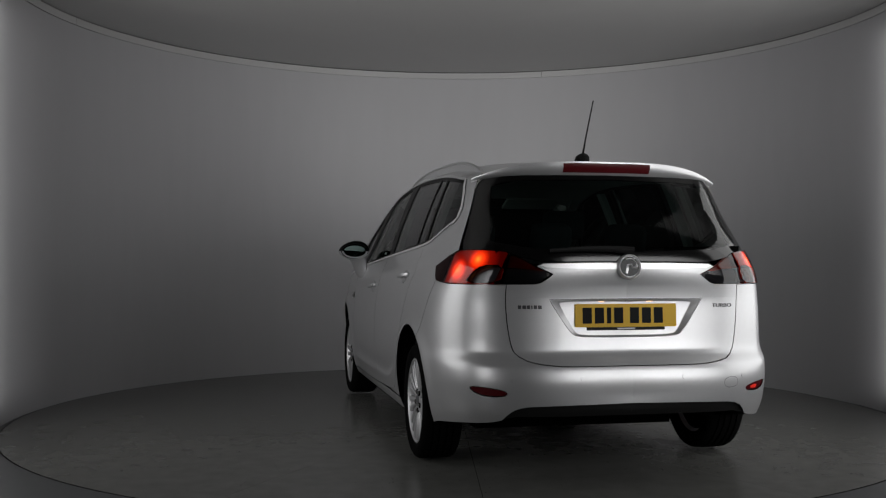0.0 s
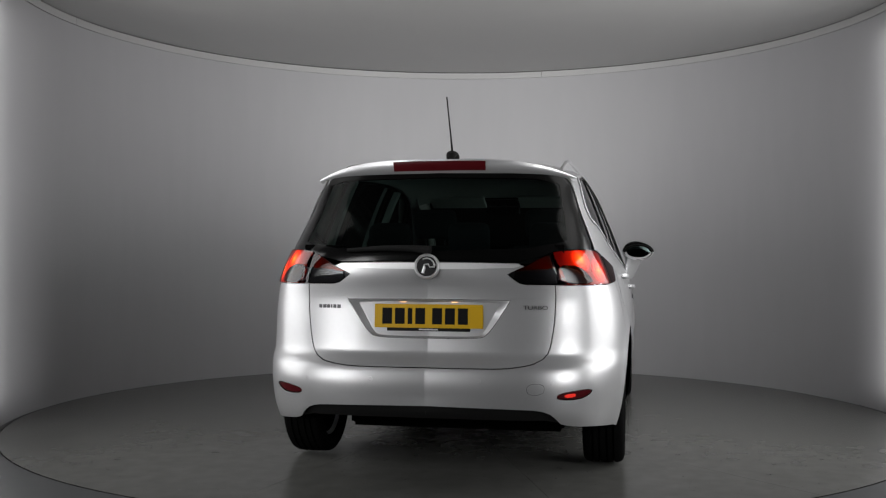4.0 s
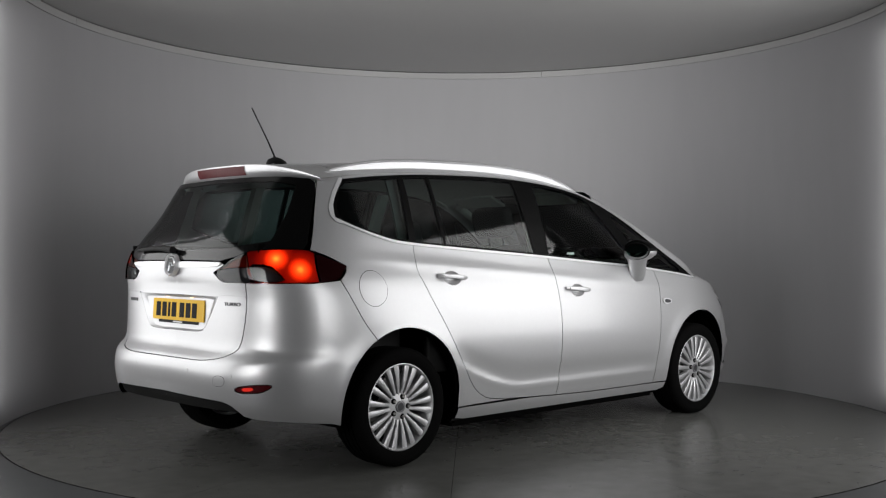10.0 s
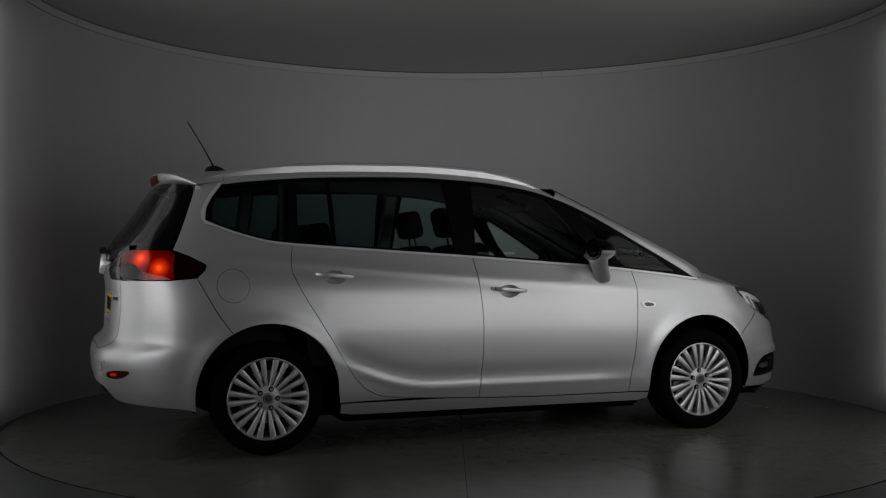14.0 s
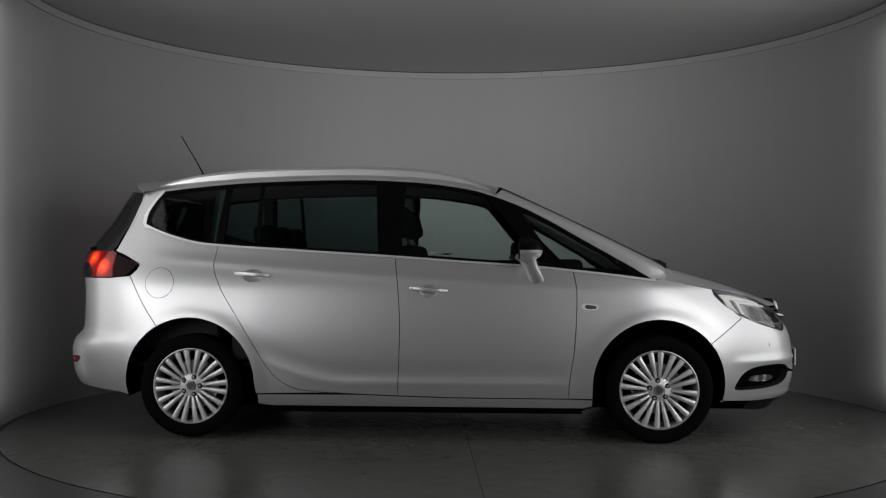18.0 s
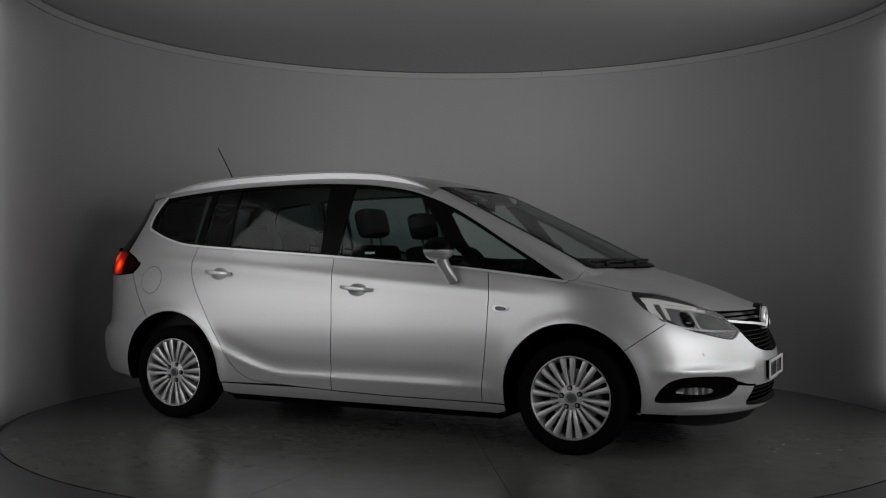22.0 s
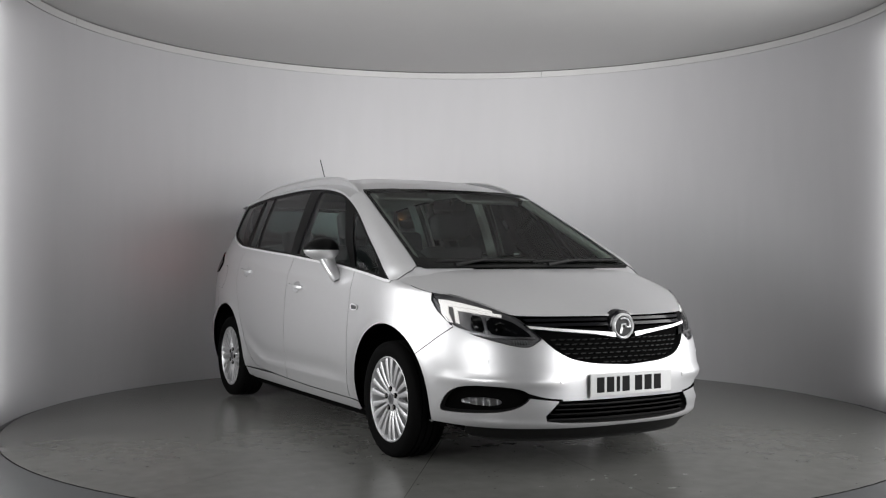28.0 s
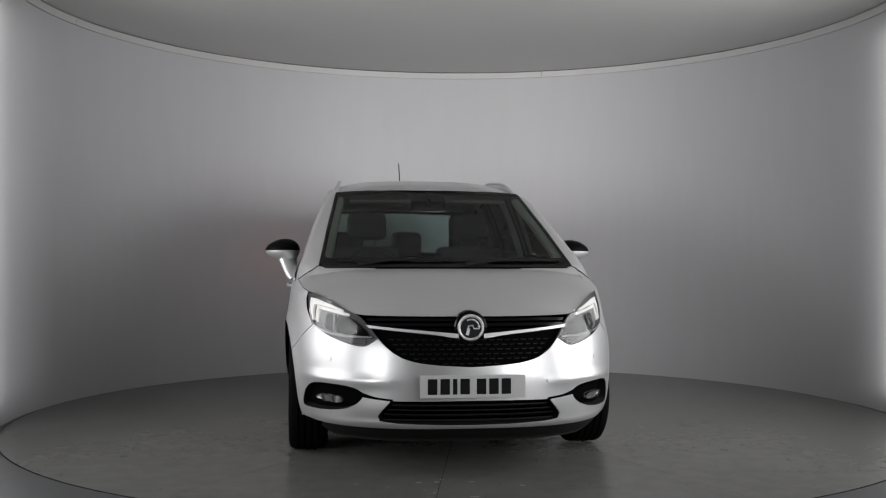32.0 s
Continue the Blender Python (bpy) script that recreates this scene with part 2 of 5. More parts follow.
tagged(part("floor_hall", box(-6, -10.2, -0.2, 6, 5, -0.0155), FLOOR_OUT, None), "grey painted hall floor round the turntable", "floor", kind="structure")
turntable = tagged(part("turntable", disc(DISC_R - 0.002, -0.0155, -0.0137), DARK, None),
                   "large round grey painted turntable flush with the floor", "turntable", kind="structure")


def sector(r, a0, a1, z0, z1, gap):
    """One wedge of the table's top, with open joints beside it."""
    n = max(2, int((a1 - a0) / 2.25))
    off = Vector((math.cos(radians((a0 + a1) / 2)), math.sin(radians((a0 + a1) / 2)), 0)) * gap / math.sin(radians(a1 - a0) / 2)
    rim = [Vector((r * math.cos(radians(a)), r * math.sin(radians(a)), 0)) for a in np.linspace(a0, a1, n)]
    bm = bmesh.new()
    top = [bm.verts.new(off + Vector((0, 0, z1)))] + [bm.verts.new((p + (off if k in (0, n - 1) else Vector())) * min(1.0, r / (p + (off if k in (0, n - 1) else Vector())).length) + Vector((0, 0, z1))) for k, p in enumerate(rim)]
    low = [bm.verts.new(Vector((v.co.x, v.co.y, z0))) for v in top]
    bm.faces.new(top)
    bm.faces.new(low[::-1])
    for k in range(len(top)):
        q = (k + 1) % len(top)
        bm.faces.new((low[k], low[q], top[q], top[k]))
    return bm


JOINTS = [-161, -136, -111, -86, -60, -36, -11, 19, 44, 69, 94, 120, 144, 169, 199]
for a0, a1 in zip(JOINTS, JOINTS[1:]):
    part("floor_panel", sector(DISC_R - 0.008, a0, a1, -0.0137, -0.0125, 0.0013), FLOOR, turntable)
for name, b in (("wall_hall_back", (-6, -10.2, 0, 6, -10.0, 2.9)), ("wall_hall_left", (-6.1, -10.2, 0, -6, 5, 2.9)),
                ("wall_hall_right", (6, -10.2, 0, 6.1, 5, 2.9)), ("wall_hall_far", (-6, 4.9, 0, 6, 5, 2.9))):
    tagged(part(name, box(*b), HALL, None), "plain dark hall wall", "wall", kind="structure")


# ---- the car's skin: half widths, nose and tail lines by height (car space: x ahead, y to the left, z up) ----
def curve(pts, soft=0.0):
    """A smooth function through a few (x, value) pairs (monotone cubic, then softened over that length)."""
    xs, ys = np.array([p[0] for p in pts], float), np.array([p[1] for p in pts], float)
    h, d = np.diff(xs), np.diff(ys) / np.diff(xs)
    m = np.zeros(len(xs))
    m[0], m[-1] = d[0], d[-1]
    for i in range(1, len(xs) - 1):
        if d[i - 1] * d[i] > 0:
            w1, w2 = 2 * h[i] + h[i - 1], h[i] + 2 * h[i - 1]
            m[i] = (w1 + w2) / (w1 / d[i - 1] + w2 / d[i])

    def f(x):
        x = np.clip(x, xs[0], xs[-1])
        i = np.clip(np.searchsorted(xs, x) - 1, 0, len(h) - 1)
        s = (x - xs[i]) / h[i]
        return (ys[i] * (1 + 2 * s) * (1 - s) ** 2 + m[i] * h[i] * s * (1 - s) ** 2
                + ys[i + 1] * s * s * (3 - 2 * s) + m[i + 1] * h[i] * s * s * (s - 1))
    if not soft:
        return f
    tx = np.linspace(xs[0], xs[-1], 3000)
    step = tx[1] - tx[0]
    k = np.exp(-0.5 * (np.arange(-4 * soft, 4 * soft + step, step) / soft) ** 2)
    k /= k.sum()
    pad = len(k) // 2
    wide = np.concatenate([ys[0] + m[0] * step * np.arange(-pad, 0), f(tx), ys[-1] + m[-1] * step * np.arange(1, pad + 1)])
    ty = np.convolve(wide, k, "same")[pad:pad + 3000]
    return lambda x: np.interp(x, tx, ty)


WIDE = curve([(0.16, 0.83), (0.24, 0.876), (0.32, 0.896), (0.45, 0.912), (0.6, 0.918), (0.75, 0.911), (0.88, 0.895), (0.96, 0.873), (1.02, 0.848), (1.10, 0.818), (1.2, 0.787), (1.35, 0.732), (1.5, 0.668), (1.6, 0.61)], 0.03)
NOSE = curve([(0.16, 2.20), (0.24, 2.30), (0.34, 2.335), (0.45, 2.335), (0.6, 2.315), (0.7, 2.285), (0.78, 2.24), (0.84, 2.18), (0.9, 2.08), (0.96, 1.63), (1.03, 1.455), (1.1, 1.305), (1.25, 1.0), (1.4, 0.69), (1.5, 0.478), (1.6, 0.24)], 0.012)
TAIL = curve([(0.16, -2.12), (0.26, -2.19), (0.36, -2.245), (0.48, -2.26), (0.56, -2.245), (0.62, -2.185), (0.72, -2.175), (0.86, -2.17), (1.0, -2.185), (1.08, -2.175), (1.3, -2.03), (1.52, -1.885), (1.6, -1.83)], 0.012)
NOSE_FROM = curve([(0.16, 1.2), (0.88, 1.2), (1.03, 1.0), (1.1, 0.855), (1.25, 0.55), (1.4, 0.24), (1.5, 0.028), (1.6, -0.2)], 0.03)
NOSE_EXP = curve([(0.16, 2.7), (0.6, 2.5), (0.88, 2.3), (0.96, 3.0), (1.05, 6.5), (1.2, 8.0), (1.6, 8.0)], 0.03)
TAIL_EXP = curve([(0.16, 4.2), (0.6, 4.1), (0.9, 4.4), (1.03, 4.6), (1.15, 4.0), (1.3, 4.0), (1.5, 4.7), (1.6, 4.7)], 0.05)
TAIL_FROM = -1.1
ARCH_X, ARCH_Z, ARCH_R = 1.38, 0.325, 0.385


def blade(x, z):
    """The doors' concave sweep above the sill and the flares over the wheels."""
    crease = 0.33 + 0.27 * np.clip((-0.45 - x) / 0.75, 0, 1) ** 1.7
    d = z - crease
    sweep = -0.008 * np.exp(-((d - 0.06) / 0.055) ** 2) + 0.005 * np.exp(-(d / 0.024) ** 2)
    sweep *= np.clip((x + 1.1) / 0.35, 0, 1) * np.clip((0.98 - x) / 0.35, 0, 1)
    shoulder = 0.005 * np.exp(-((z - (0.97 - 0.075 * (x + 0.3))) / 0.03) ** 2) * np.clip((1.3 - x) / 0.6, 0, 1) * np.clip((x + 1.7) / 0.4, 0, 1)
    flare = 0.0
    for cx in (-ARCH_X, ARCH_X):
        r = np.hypot(x - cx, z - ARCH_Z)
        flare = flare + 0.011 * np.exp(-((r - ARCH_R) / 0.055) ** 2)
    return sweep + shoulder + flare


def side(x, z):
    """Half width at the place x, z of the flank."""
    x, z = np.asarray(x, float), np.asarray(z, float)
    w = WIDE(z) + blade(x, z)
    f0, n = NOSE_FROM(z), NOSE_EXP(z)
    f = np.clip((x - f0) / (NOSE(z) - f0), 0, 1)
    r, k = np.clip((TAIL_FROM - x) / (TAIL_FROM - TAIL(z)), 0, 1), TAIL_EXP(z)
    return w * (1 - f ** n) ** (1 / n) * (1 - r ** k) ** (1 / k)


def ahead(y, z):
    """Nose or windscreen: x at the place y, z."""
    f0, n = NOSE_FROM(z), NOSE_EXP(z)
    return f0 + (NOSE(z) - f0) * (1 - np.clip(np.abs(y) / WIDE(z), 0, 1) ** n) ** (1 / n)


def astern(y, z):
    """Tail: x at the place y, z."""
    k = TAIL_EXP(z)
    return TAIL_FROM + (TAIL(z) - TAIL_FROM) * (1 - np.clip(np.abs(y) / WIDE(z), 0, 1) ** k) ** (1 / k)


def wrap_front(a, z):
    """Round the front corner: a = 0 at the middle, 90 where the flank begins."""
    c, s, n = np.cos(np.radians(a)), np.sin(np.radians(a)), NOSE_EXP(z)
    r = (np.abs(c) ** n + np.abs(s) ** n) ** (-1 / n)
    f0 = NOSE_FROM(z)
    x = f0 + (NOSE(z) - f0) * r * c
    # brow over the fog lamps and ledge under the lower grille
    fold = 0.013 * np.exp(-((z - 0.456) / 0.028) ** 2) * np.clip((a - 22) / 10, 0, 1) * np.clip((60 - a) / 12, 0, 1)
    fold = fold + 0.010 * np.exp(-((z - 0.245) / 0.022) ** 2) * np.clip((56 - a) / 15, 0, 1)
    return x + fold * c, (WIDE(z) + blade(x, z)) * r * s + fold * s


def wrap_back(a, z):
    c, s, k = np.cos(np.radians(a)), np.sin(np.radians(a)), TAIL_EXP(z)
    r = (np.abs(c) ** k + np.abs(s) ** k) ** (-1 / k)
    x = TAIL_FROM + (TAIL(z) - TAIL_FROM) * r * c
    return x, (WIDE(z) + blade(x, z)) * r * s


def chart_side(p, sy=1):
    return p[:, 0], sy * side(p[:, 0], p[:, 1]), p[:, 1]


def chart_ahead(p, sy=1):
    return ahead(p[:, 0], p[:, 1]), sy * p[:, 0], p[:, 1]


def tail_crease(y, z):
    """The faint keel down the middle of tailgate and bumper."""
    k = np.clip(0.6 - np.abs(y), 0, 0.6) ** 2 / 1.2 * np.clip((z - 0.34) / 0.08, 0, 1) * np.clip((1.02 - z) / 0.08, 0, 1)
    return 0.05 * k


def chart_astern(p, sy=1):
    return astern(p[:, 0], p[:, 1]) + tail_crease(p[:, 0], p[:, 1]), sy * p[:, 0], p[:, 1]


def chart_front(p, sy=1):
    x, y = wrap_front(p[:, 0] * 60, p[:, 1])
    return x, sy * y, p[:, 1]


def chart_back(p, sy=1):
    x, y = wrap_back(p[:, 0] * 60, p[:, 1])
    return x + tail_crease(y, p[:, 1]), sy * y, p[:, 1]


ROOF_MID = curve([(-1.95, 1.55), (-1.5, 1.585), (-0.9, 1.625), (-0.4, 1.63), (0.0, 1.612), (0.3, 1.565), (0.5, 1.505)], 0.05)
ROOF_EDGE = curve([(-1.95, 1.45), (-1.74, 1.468), (-1.6, 1.486), (-1.35, 1.514), (-0.99, 1.541), (-0.45, 1.555), (-0.09, 1.541), (0.26, 1.496), (0.43, 1.447), (0.5, 1.42)], 0.03)
HOOD_MID = curve([(1.38, 1.024), (1.5, 1.003), (1.6, 0.98), (1.85, 0.910), (2.05, 0.846), (2.18, 0.80), (2.25, 0.776)], 0.03)
HOOD_EDGE = curve([(1.38, 0.952), (1.55, 0.918), (1.70, 0.886), (1.77, 0.878), (1.88, 0.856), (2.017, 0.808), (2.10, 0.778), (2.25, 0.776)], 0.02)


def chart_roof(p, sy=1):
    x, v = p[:, 0], p[:, 1]
    ze = ROOF_EDGE(x)
    ye = side(np.maximum(x, -1.60), ze)
    return x, sy * v * ye, ze + (ROOF_MID(x) - ze) * (1 - np.abs(v) ** 3.4)


def chart_hood(p, sy=1):
    """x along, v from the middle line (0) to the shut line (1)."""
    x, v = p[:, 0], p[:, 1]
    ze = HOOD_EDGE(x)
    ye = side(x, ze)
    c = np.clip((x - 1.4) / 0.8, 0, 1)
    n = 4.2 - 1.6 * c + 3.5 * (1 - c) ** 4
    return x, sy * v * ye, ze + (HOOD_MID(x) - ze) * (1 - np.abs(v) ** n)


BELT = curve([(-1.70, 1.268), (-1.66, 1.249), (-1.50, 1.192), (-1.34, 1.155), (-1.235, 1.145), (-0.76, 1.114), (-0.17, 1.078), (0.28, 1.046), (0.62, 1.024), (0.88, 0.999), (1.14, 0.971), (1.347, 0.943)])
DLO_TOP = curve([(-1.60, 1.471), (-1.35, 1.501), (-0.99, 1.528), (-0.45, 1.542), (-0.09, 1.528), (0.26, 1.483), (0.434, 1.433), (0.606, 1.363), (0.776, 1.274), (0.943, 1.177), (1.14, 1.065), (1.347, 0.943)])
SCREEN_EDGE = curve([(1.0, 0.745), (1.03, 0.735), (1.25, 0.68), (1.50, 0.612), (1.55, 0.60)])


def p_front(x, z):
    """Corner coordinate of the flank's place x, z for the front wrap."""
    f0, n = NOSE_FROM(z), NOSE_EXP(z)
    f = np.clip((x - f0) / (NOSE(z) - f0), 0, 1)
    return math.degrees(math.atan2((1 - f ** n) ** (1 / n), f)) / 60


def p_back(x, z):
    k = TAIL_EXP(z)
    r = np.clip((TAIL_FROM - x) / (TAIL_FROM - TAIL(z)), 0, 1)
    return math.degrees(math.atan2((1 - r ** k) ** (1 / k), r)) / 60


# ---- the car ----
car = new("car")
tagged(car, "silver compact people carrier with privacy glass on the turntable", "car")


def inside(pts, loops):
    """Which of pts lie inside the loops (even-odd)."""
    n = np.zeros(len(pts), int)
    x, y = pts[:, 0], pts[:, 1]
    for lp in loops:
        a, b = lp, np.roll(lp, -1, 0)
        for (x0, y0), (x1, y1) in zip(a, b):
            if y0 != y1:
                n += ((y0 > y) != (y1 > y)) & (x < x0 + (y - y0) * (x1 - x0) / (y1 - y0))
    return n % 2 == 1


def dense(loop, step):
    """The loop with points every step."""
    out = []
    for a, b in zip(loop, loop[1:] + loop[:1]):
        k = max(1, int(math.dist(a, b) / step))
        out += [(a[0] + (b[0] - a[0]) * i / k, a[1] + (b[1] - a[1]) * i / k) for i in range(k)]
    return np.array(out)


def rounded(loop, rounds=2, keep=()):
    """Corner cutting, which rounds a coarse loop; points whose index is in keep stay sharp."""
    pts = [(p, i in keep) for i, p in enumerate(loop)]
    for _ in range(rounds):
        out = []
        for i, (p, hold) in enumerate(pts):
            q, r = pts[i - 1][0], pts[(i + 1) % len(pts)][0]
            if hold:
                out.append((p, True))
            else:
                out.append(((p[0] * 0.75 + q[0] * 0.25, p[1] * 0.75 + q[1] * 0.25), False))
                out.append(((p[0] * 0.75 + r[0] * 0.25, p[1] * 0.75 + r[1] * 0.25), False))
        pts = out
    return [p for p, _ in pts]


def shrink(loop, d):
    """The loop moved inwards by d."""
    if not d:
        return loop
    a = np.roll(loop, 1, 0)
    b = np.roll(loop, -1, 0)
    t = b - a
    n = np.stack([-t[:, 1], t[:, 0]], -1) / np.maximum(np.linalg.norm(t, axis=1), 1e-9)[:, None]
    area = 0.5 * np.sum(loop[:, 0] * b[:, 1] - b[:, 0] * loop[:, 1])
    return loop + n * (d if area > 0 else -d)


def skin(chart, uv, sy, out=0.0):
    """Places and outward normals of chart points, moved out by out."""
    def at(p):
        return np.stack([np.broadcast_to(c, len(p)) for c in chart(p, sy)], -1)
    e = 2e-3
    p = at(uv)
    mid = uv.copy()
    if chart is chart_back:
        mid[:, 0] = np.where(np.abs(uv[:, 0]) < 1.5 * e, 1.5 * e, uv[:, 0])
    du = at(mid + [e, 0]) - at(mid - [e, 0])
    dv = at(mid + [0, e]) - at(mid - [0, e])
    n = np.cross(du, dv)
    n /= np.maximum(np.linalg.norm(n, axis=1), 1e-12)[:, None]
    mid = np.stack([np.clip(p[:, 0], -1.2, 1.1), 0 * p[:, 0], np.full(len(p), 0.7)], -1)
    n *= np.where((n * (p - mid)).sum(1) < 0, -1, 1)[:, None]
    return p + n * out, n


def panel(name, chart, loops, material, parent, sides=(-1,), res=0.022, out=0.0, gap=0.0022, lip=0.012, label="", cut_middle=False, relief=None):
    """A panel of the skin inside loops (the first is its outline, more are holes or further pieces), with a lip turned inwards."""
    verts, norms, faces = [], [], []
    rings = [shrink(dense(list(map(tuple, lp)), res * 0.6), gap if k == 0 else -gap) for k, lp in enumerate(loops)]
    if cut_middle:
        for lp in rings:
            lp[:, 0] = np.where(np.abs(lp[:, 0]) < 0.004, 0.0, lp[:, 0])
    lo, hi = np.min(np.concatenate(rings), 0), np.max(np.concatenate(rings), 0)
    gu, gv = np.meshgrid(np.arange(lo[0], hi[0], res), np.arange(lo[1], hi[1], res * 0.87), indexing="ij")
    gu = gu + res / 2 * (np.arange(gu.shape[1]) % 2)[None, :]
    pts = np.stack([gu.ravel(), gv.ravel()], -1)
    pts = pts[inside(pts, rings)]
    edge = np.concatenate(rings)
    if len(pts):
        far = np.min(((pts[:, None, :] - edge[None]) ** 2).sum(-1), 1) > (0.5 * res) ** 2
        pts = pts[far]
    seams, k = [], 0
    for lp in rings:
        seams += [(k + i, k + (i + 1) % len(lp)) for i in range(len(lp))]
        k += len(lp)
    allp = [Vector(p) for p in np.concatenate([edge, pts])]
    v2, _, tri, *_ = delaunay_2d_cdt(allp, seams, [], 0, 1e-6)
    uv = np.array([(v.x, v.y) for v in v2])
    tri = np.array([t for t in tri if len(t) == 3])
    tri = tri[inside(uv[tri].mean(1), rings)]
    count = {}
    for t in tri:
        for a, b in ((t[0], t[1]), (t[1], t[2]), (t[2], t[0])):
            count[(min(a, b), max(a, b))] = count.get((min(a, b), max(a, b)), 0) + 1
    rim = [e for e, c in count.items() if c == 1]
    for sy in sides:
        base = len(verts)
        p, n = skin(chart, uv, sy, out)
        if relief is not None:
            p = p + n * relief(uv)[:, None]
        verts += list(p)
        norms += list(n)
        for t in tri:
            a, b, c = p[t[0]], p[t[1]], p[t[2]]
            t = t if np.dot(np.cross(b - a, c - a), n[t[0]]) > 0 else t[::-1]
            faces.append(tuple(int(base + i) for i in t))
        if lip:
            for a, b in rim:
                if cut_middle and abs(uv[a][0]) < 1e-5 and abs(uv[b][0]) < 1e-5:
                    continue
                k = len(verts)
                w = np.cross(p[b] - p[a], n[a])
                w /= max(np.linalg.norm(w), 1e-9)
                verts += [p[a], p[b], p[b] - n[b] * lip, p[a] - n[a] * lip]
                norms += [w, w, w, w]
                faces.append((k, k + 1, k + 2, k + 3))
    if relief is not None:
        norms = None
    return mesh_ob(name, verts, faces, material, parent, label, normals=norms)


def along(f, x0, x1, n=24, dz=0.0):
    return [(float(x), float(f(x)) + dz) for x in np.linspace(x0, x1, n)]


def arc(cx, cz, r, a0, a1, n=28):
    return [(cx + r * math.cos(radians(a)), cz + r * math.sin(radians(a))) for a in np.linspace(a0, a1, n)]


def line(pts, n=24):
    """A smooth line through a few points, by their length along it."""
    d = [0.0]
    for a, b in zip(pts, pts[1:]):
        d.append(d[-1] + math.dist(a, b))
    fx, fz = curve([(t, p[0]) for t, p in zip(d, pts)]), curve([(t, p[1]) for t, p in zip(d, pts)])
    return [(float(fx(t)), float(fz(t))) for t in np.linspace(0, d[-1], n)]


# shut lines on the flank (x, z), top to bottom
SEAM_FRONT = line([(0.88, 0.999), (0.901, 0.863), (0.898, 0.733), (0.886, 0.539), (0.856, 0.309), (0.853, 0.243)])
SEAM_MID = line([(-0.169, 1.078), (-0.144, 0.855), (-0.133, 0.656), (-0.142, 0.387), (-0.15, 0.254)])
SEAM_BACK = line([(-1.235, 1.145), (-1.253, 1.017), (-1.216, 0.914), (-1.097, 0.712), (-0.99, 0.537), (-0.904, 0.402), (-0.837, 0.334), (-0.734, 0.288), (-0.527, 0.270), (-0.15, 0.254)], 40)
DOOR_FOOT = line([(-0.15, 0.254), (0.289, 0.244), (0.853, 0.243)], 12)
BUMPER_SEAM = line([(1.881, 0.718), (1.778, 0.641), (1.684, 0.573)], 8)
QUARTER_SEAM = line([(-1.757, 0.955), (-1.646, 0.757), (-1.571, 0.653)], 8)
HOOP = line([(-1.60, 1.471), (-1.655, 1.40), (-1.695, 1.32), (-1.70, 1.268)], 12)
HEAD_TOP = line([(0.975, 0.874), (0.886, 0.882), (0.773, 0.856), (0.648, 0.808), (0.565, 0.763), (0.471, 0.668)], 24)
HEAD_LOW = line([(0.471, 0.668), (0.548, 0.627), (0.702, 0.657), (0.834, 0.702), (0.90, 0.74), (0.975, 0.874)], 24)
TAIL_TOP = line([(0.395, 0.99), (0.479, 1.029), (0.573, 1.078), (0.633, 1.097), (0.77, 1.104), (0.85, 1.102), (0.909, 1.071), (1.003, 1.022)], 30)
TAIL_LOW = line([(1.003, 1.022), (0.946, 0.953), (0.862, 0.944), (0.597, 0.943), (0.46, 0.944), (0.395, 0.99)], 24)


def oval(cx, cz, rx, rz, n=28):
    return [(cx + rx * math.cos(a), cz + rz * math.sin(a)) for a in np.linspace(0, 2 * math.pi, n, endpoint=False)]


HANDLE_FRONT, HANDLE_REAR = (0.035, 0.880), (-1.015, 0.966)
CUP_FRONT, CUP_REAR = oval(0.040, 0.872, 0.062, 0.036), oval(-1.010, 0.958, 0.062, 0.036)


def on_arch(cx, pt):
    """The angle (degrees) of a seam's end on a wheel arch."""
    return math.degrees(math.atan2(pt[1] - ARCH_Z, pt[0] - cx))


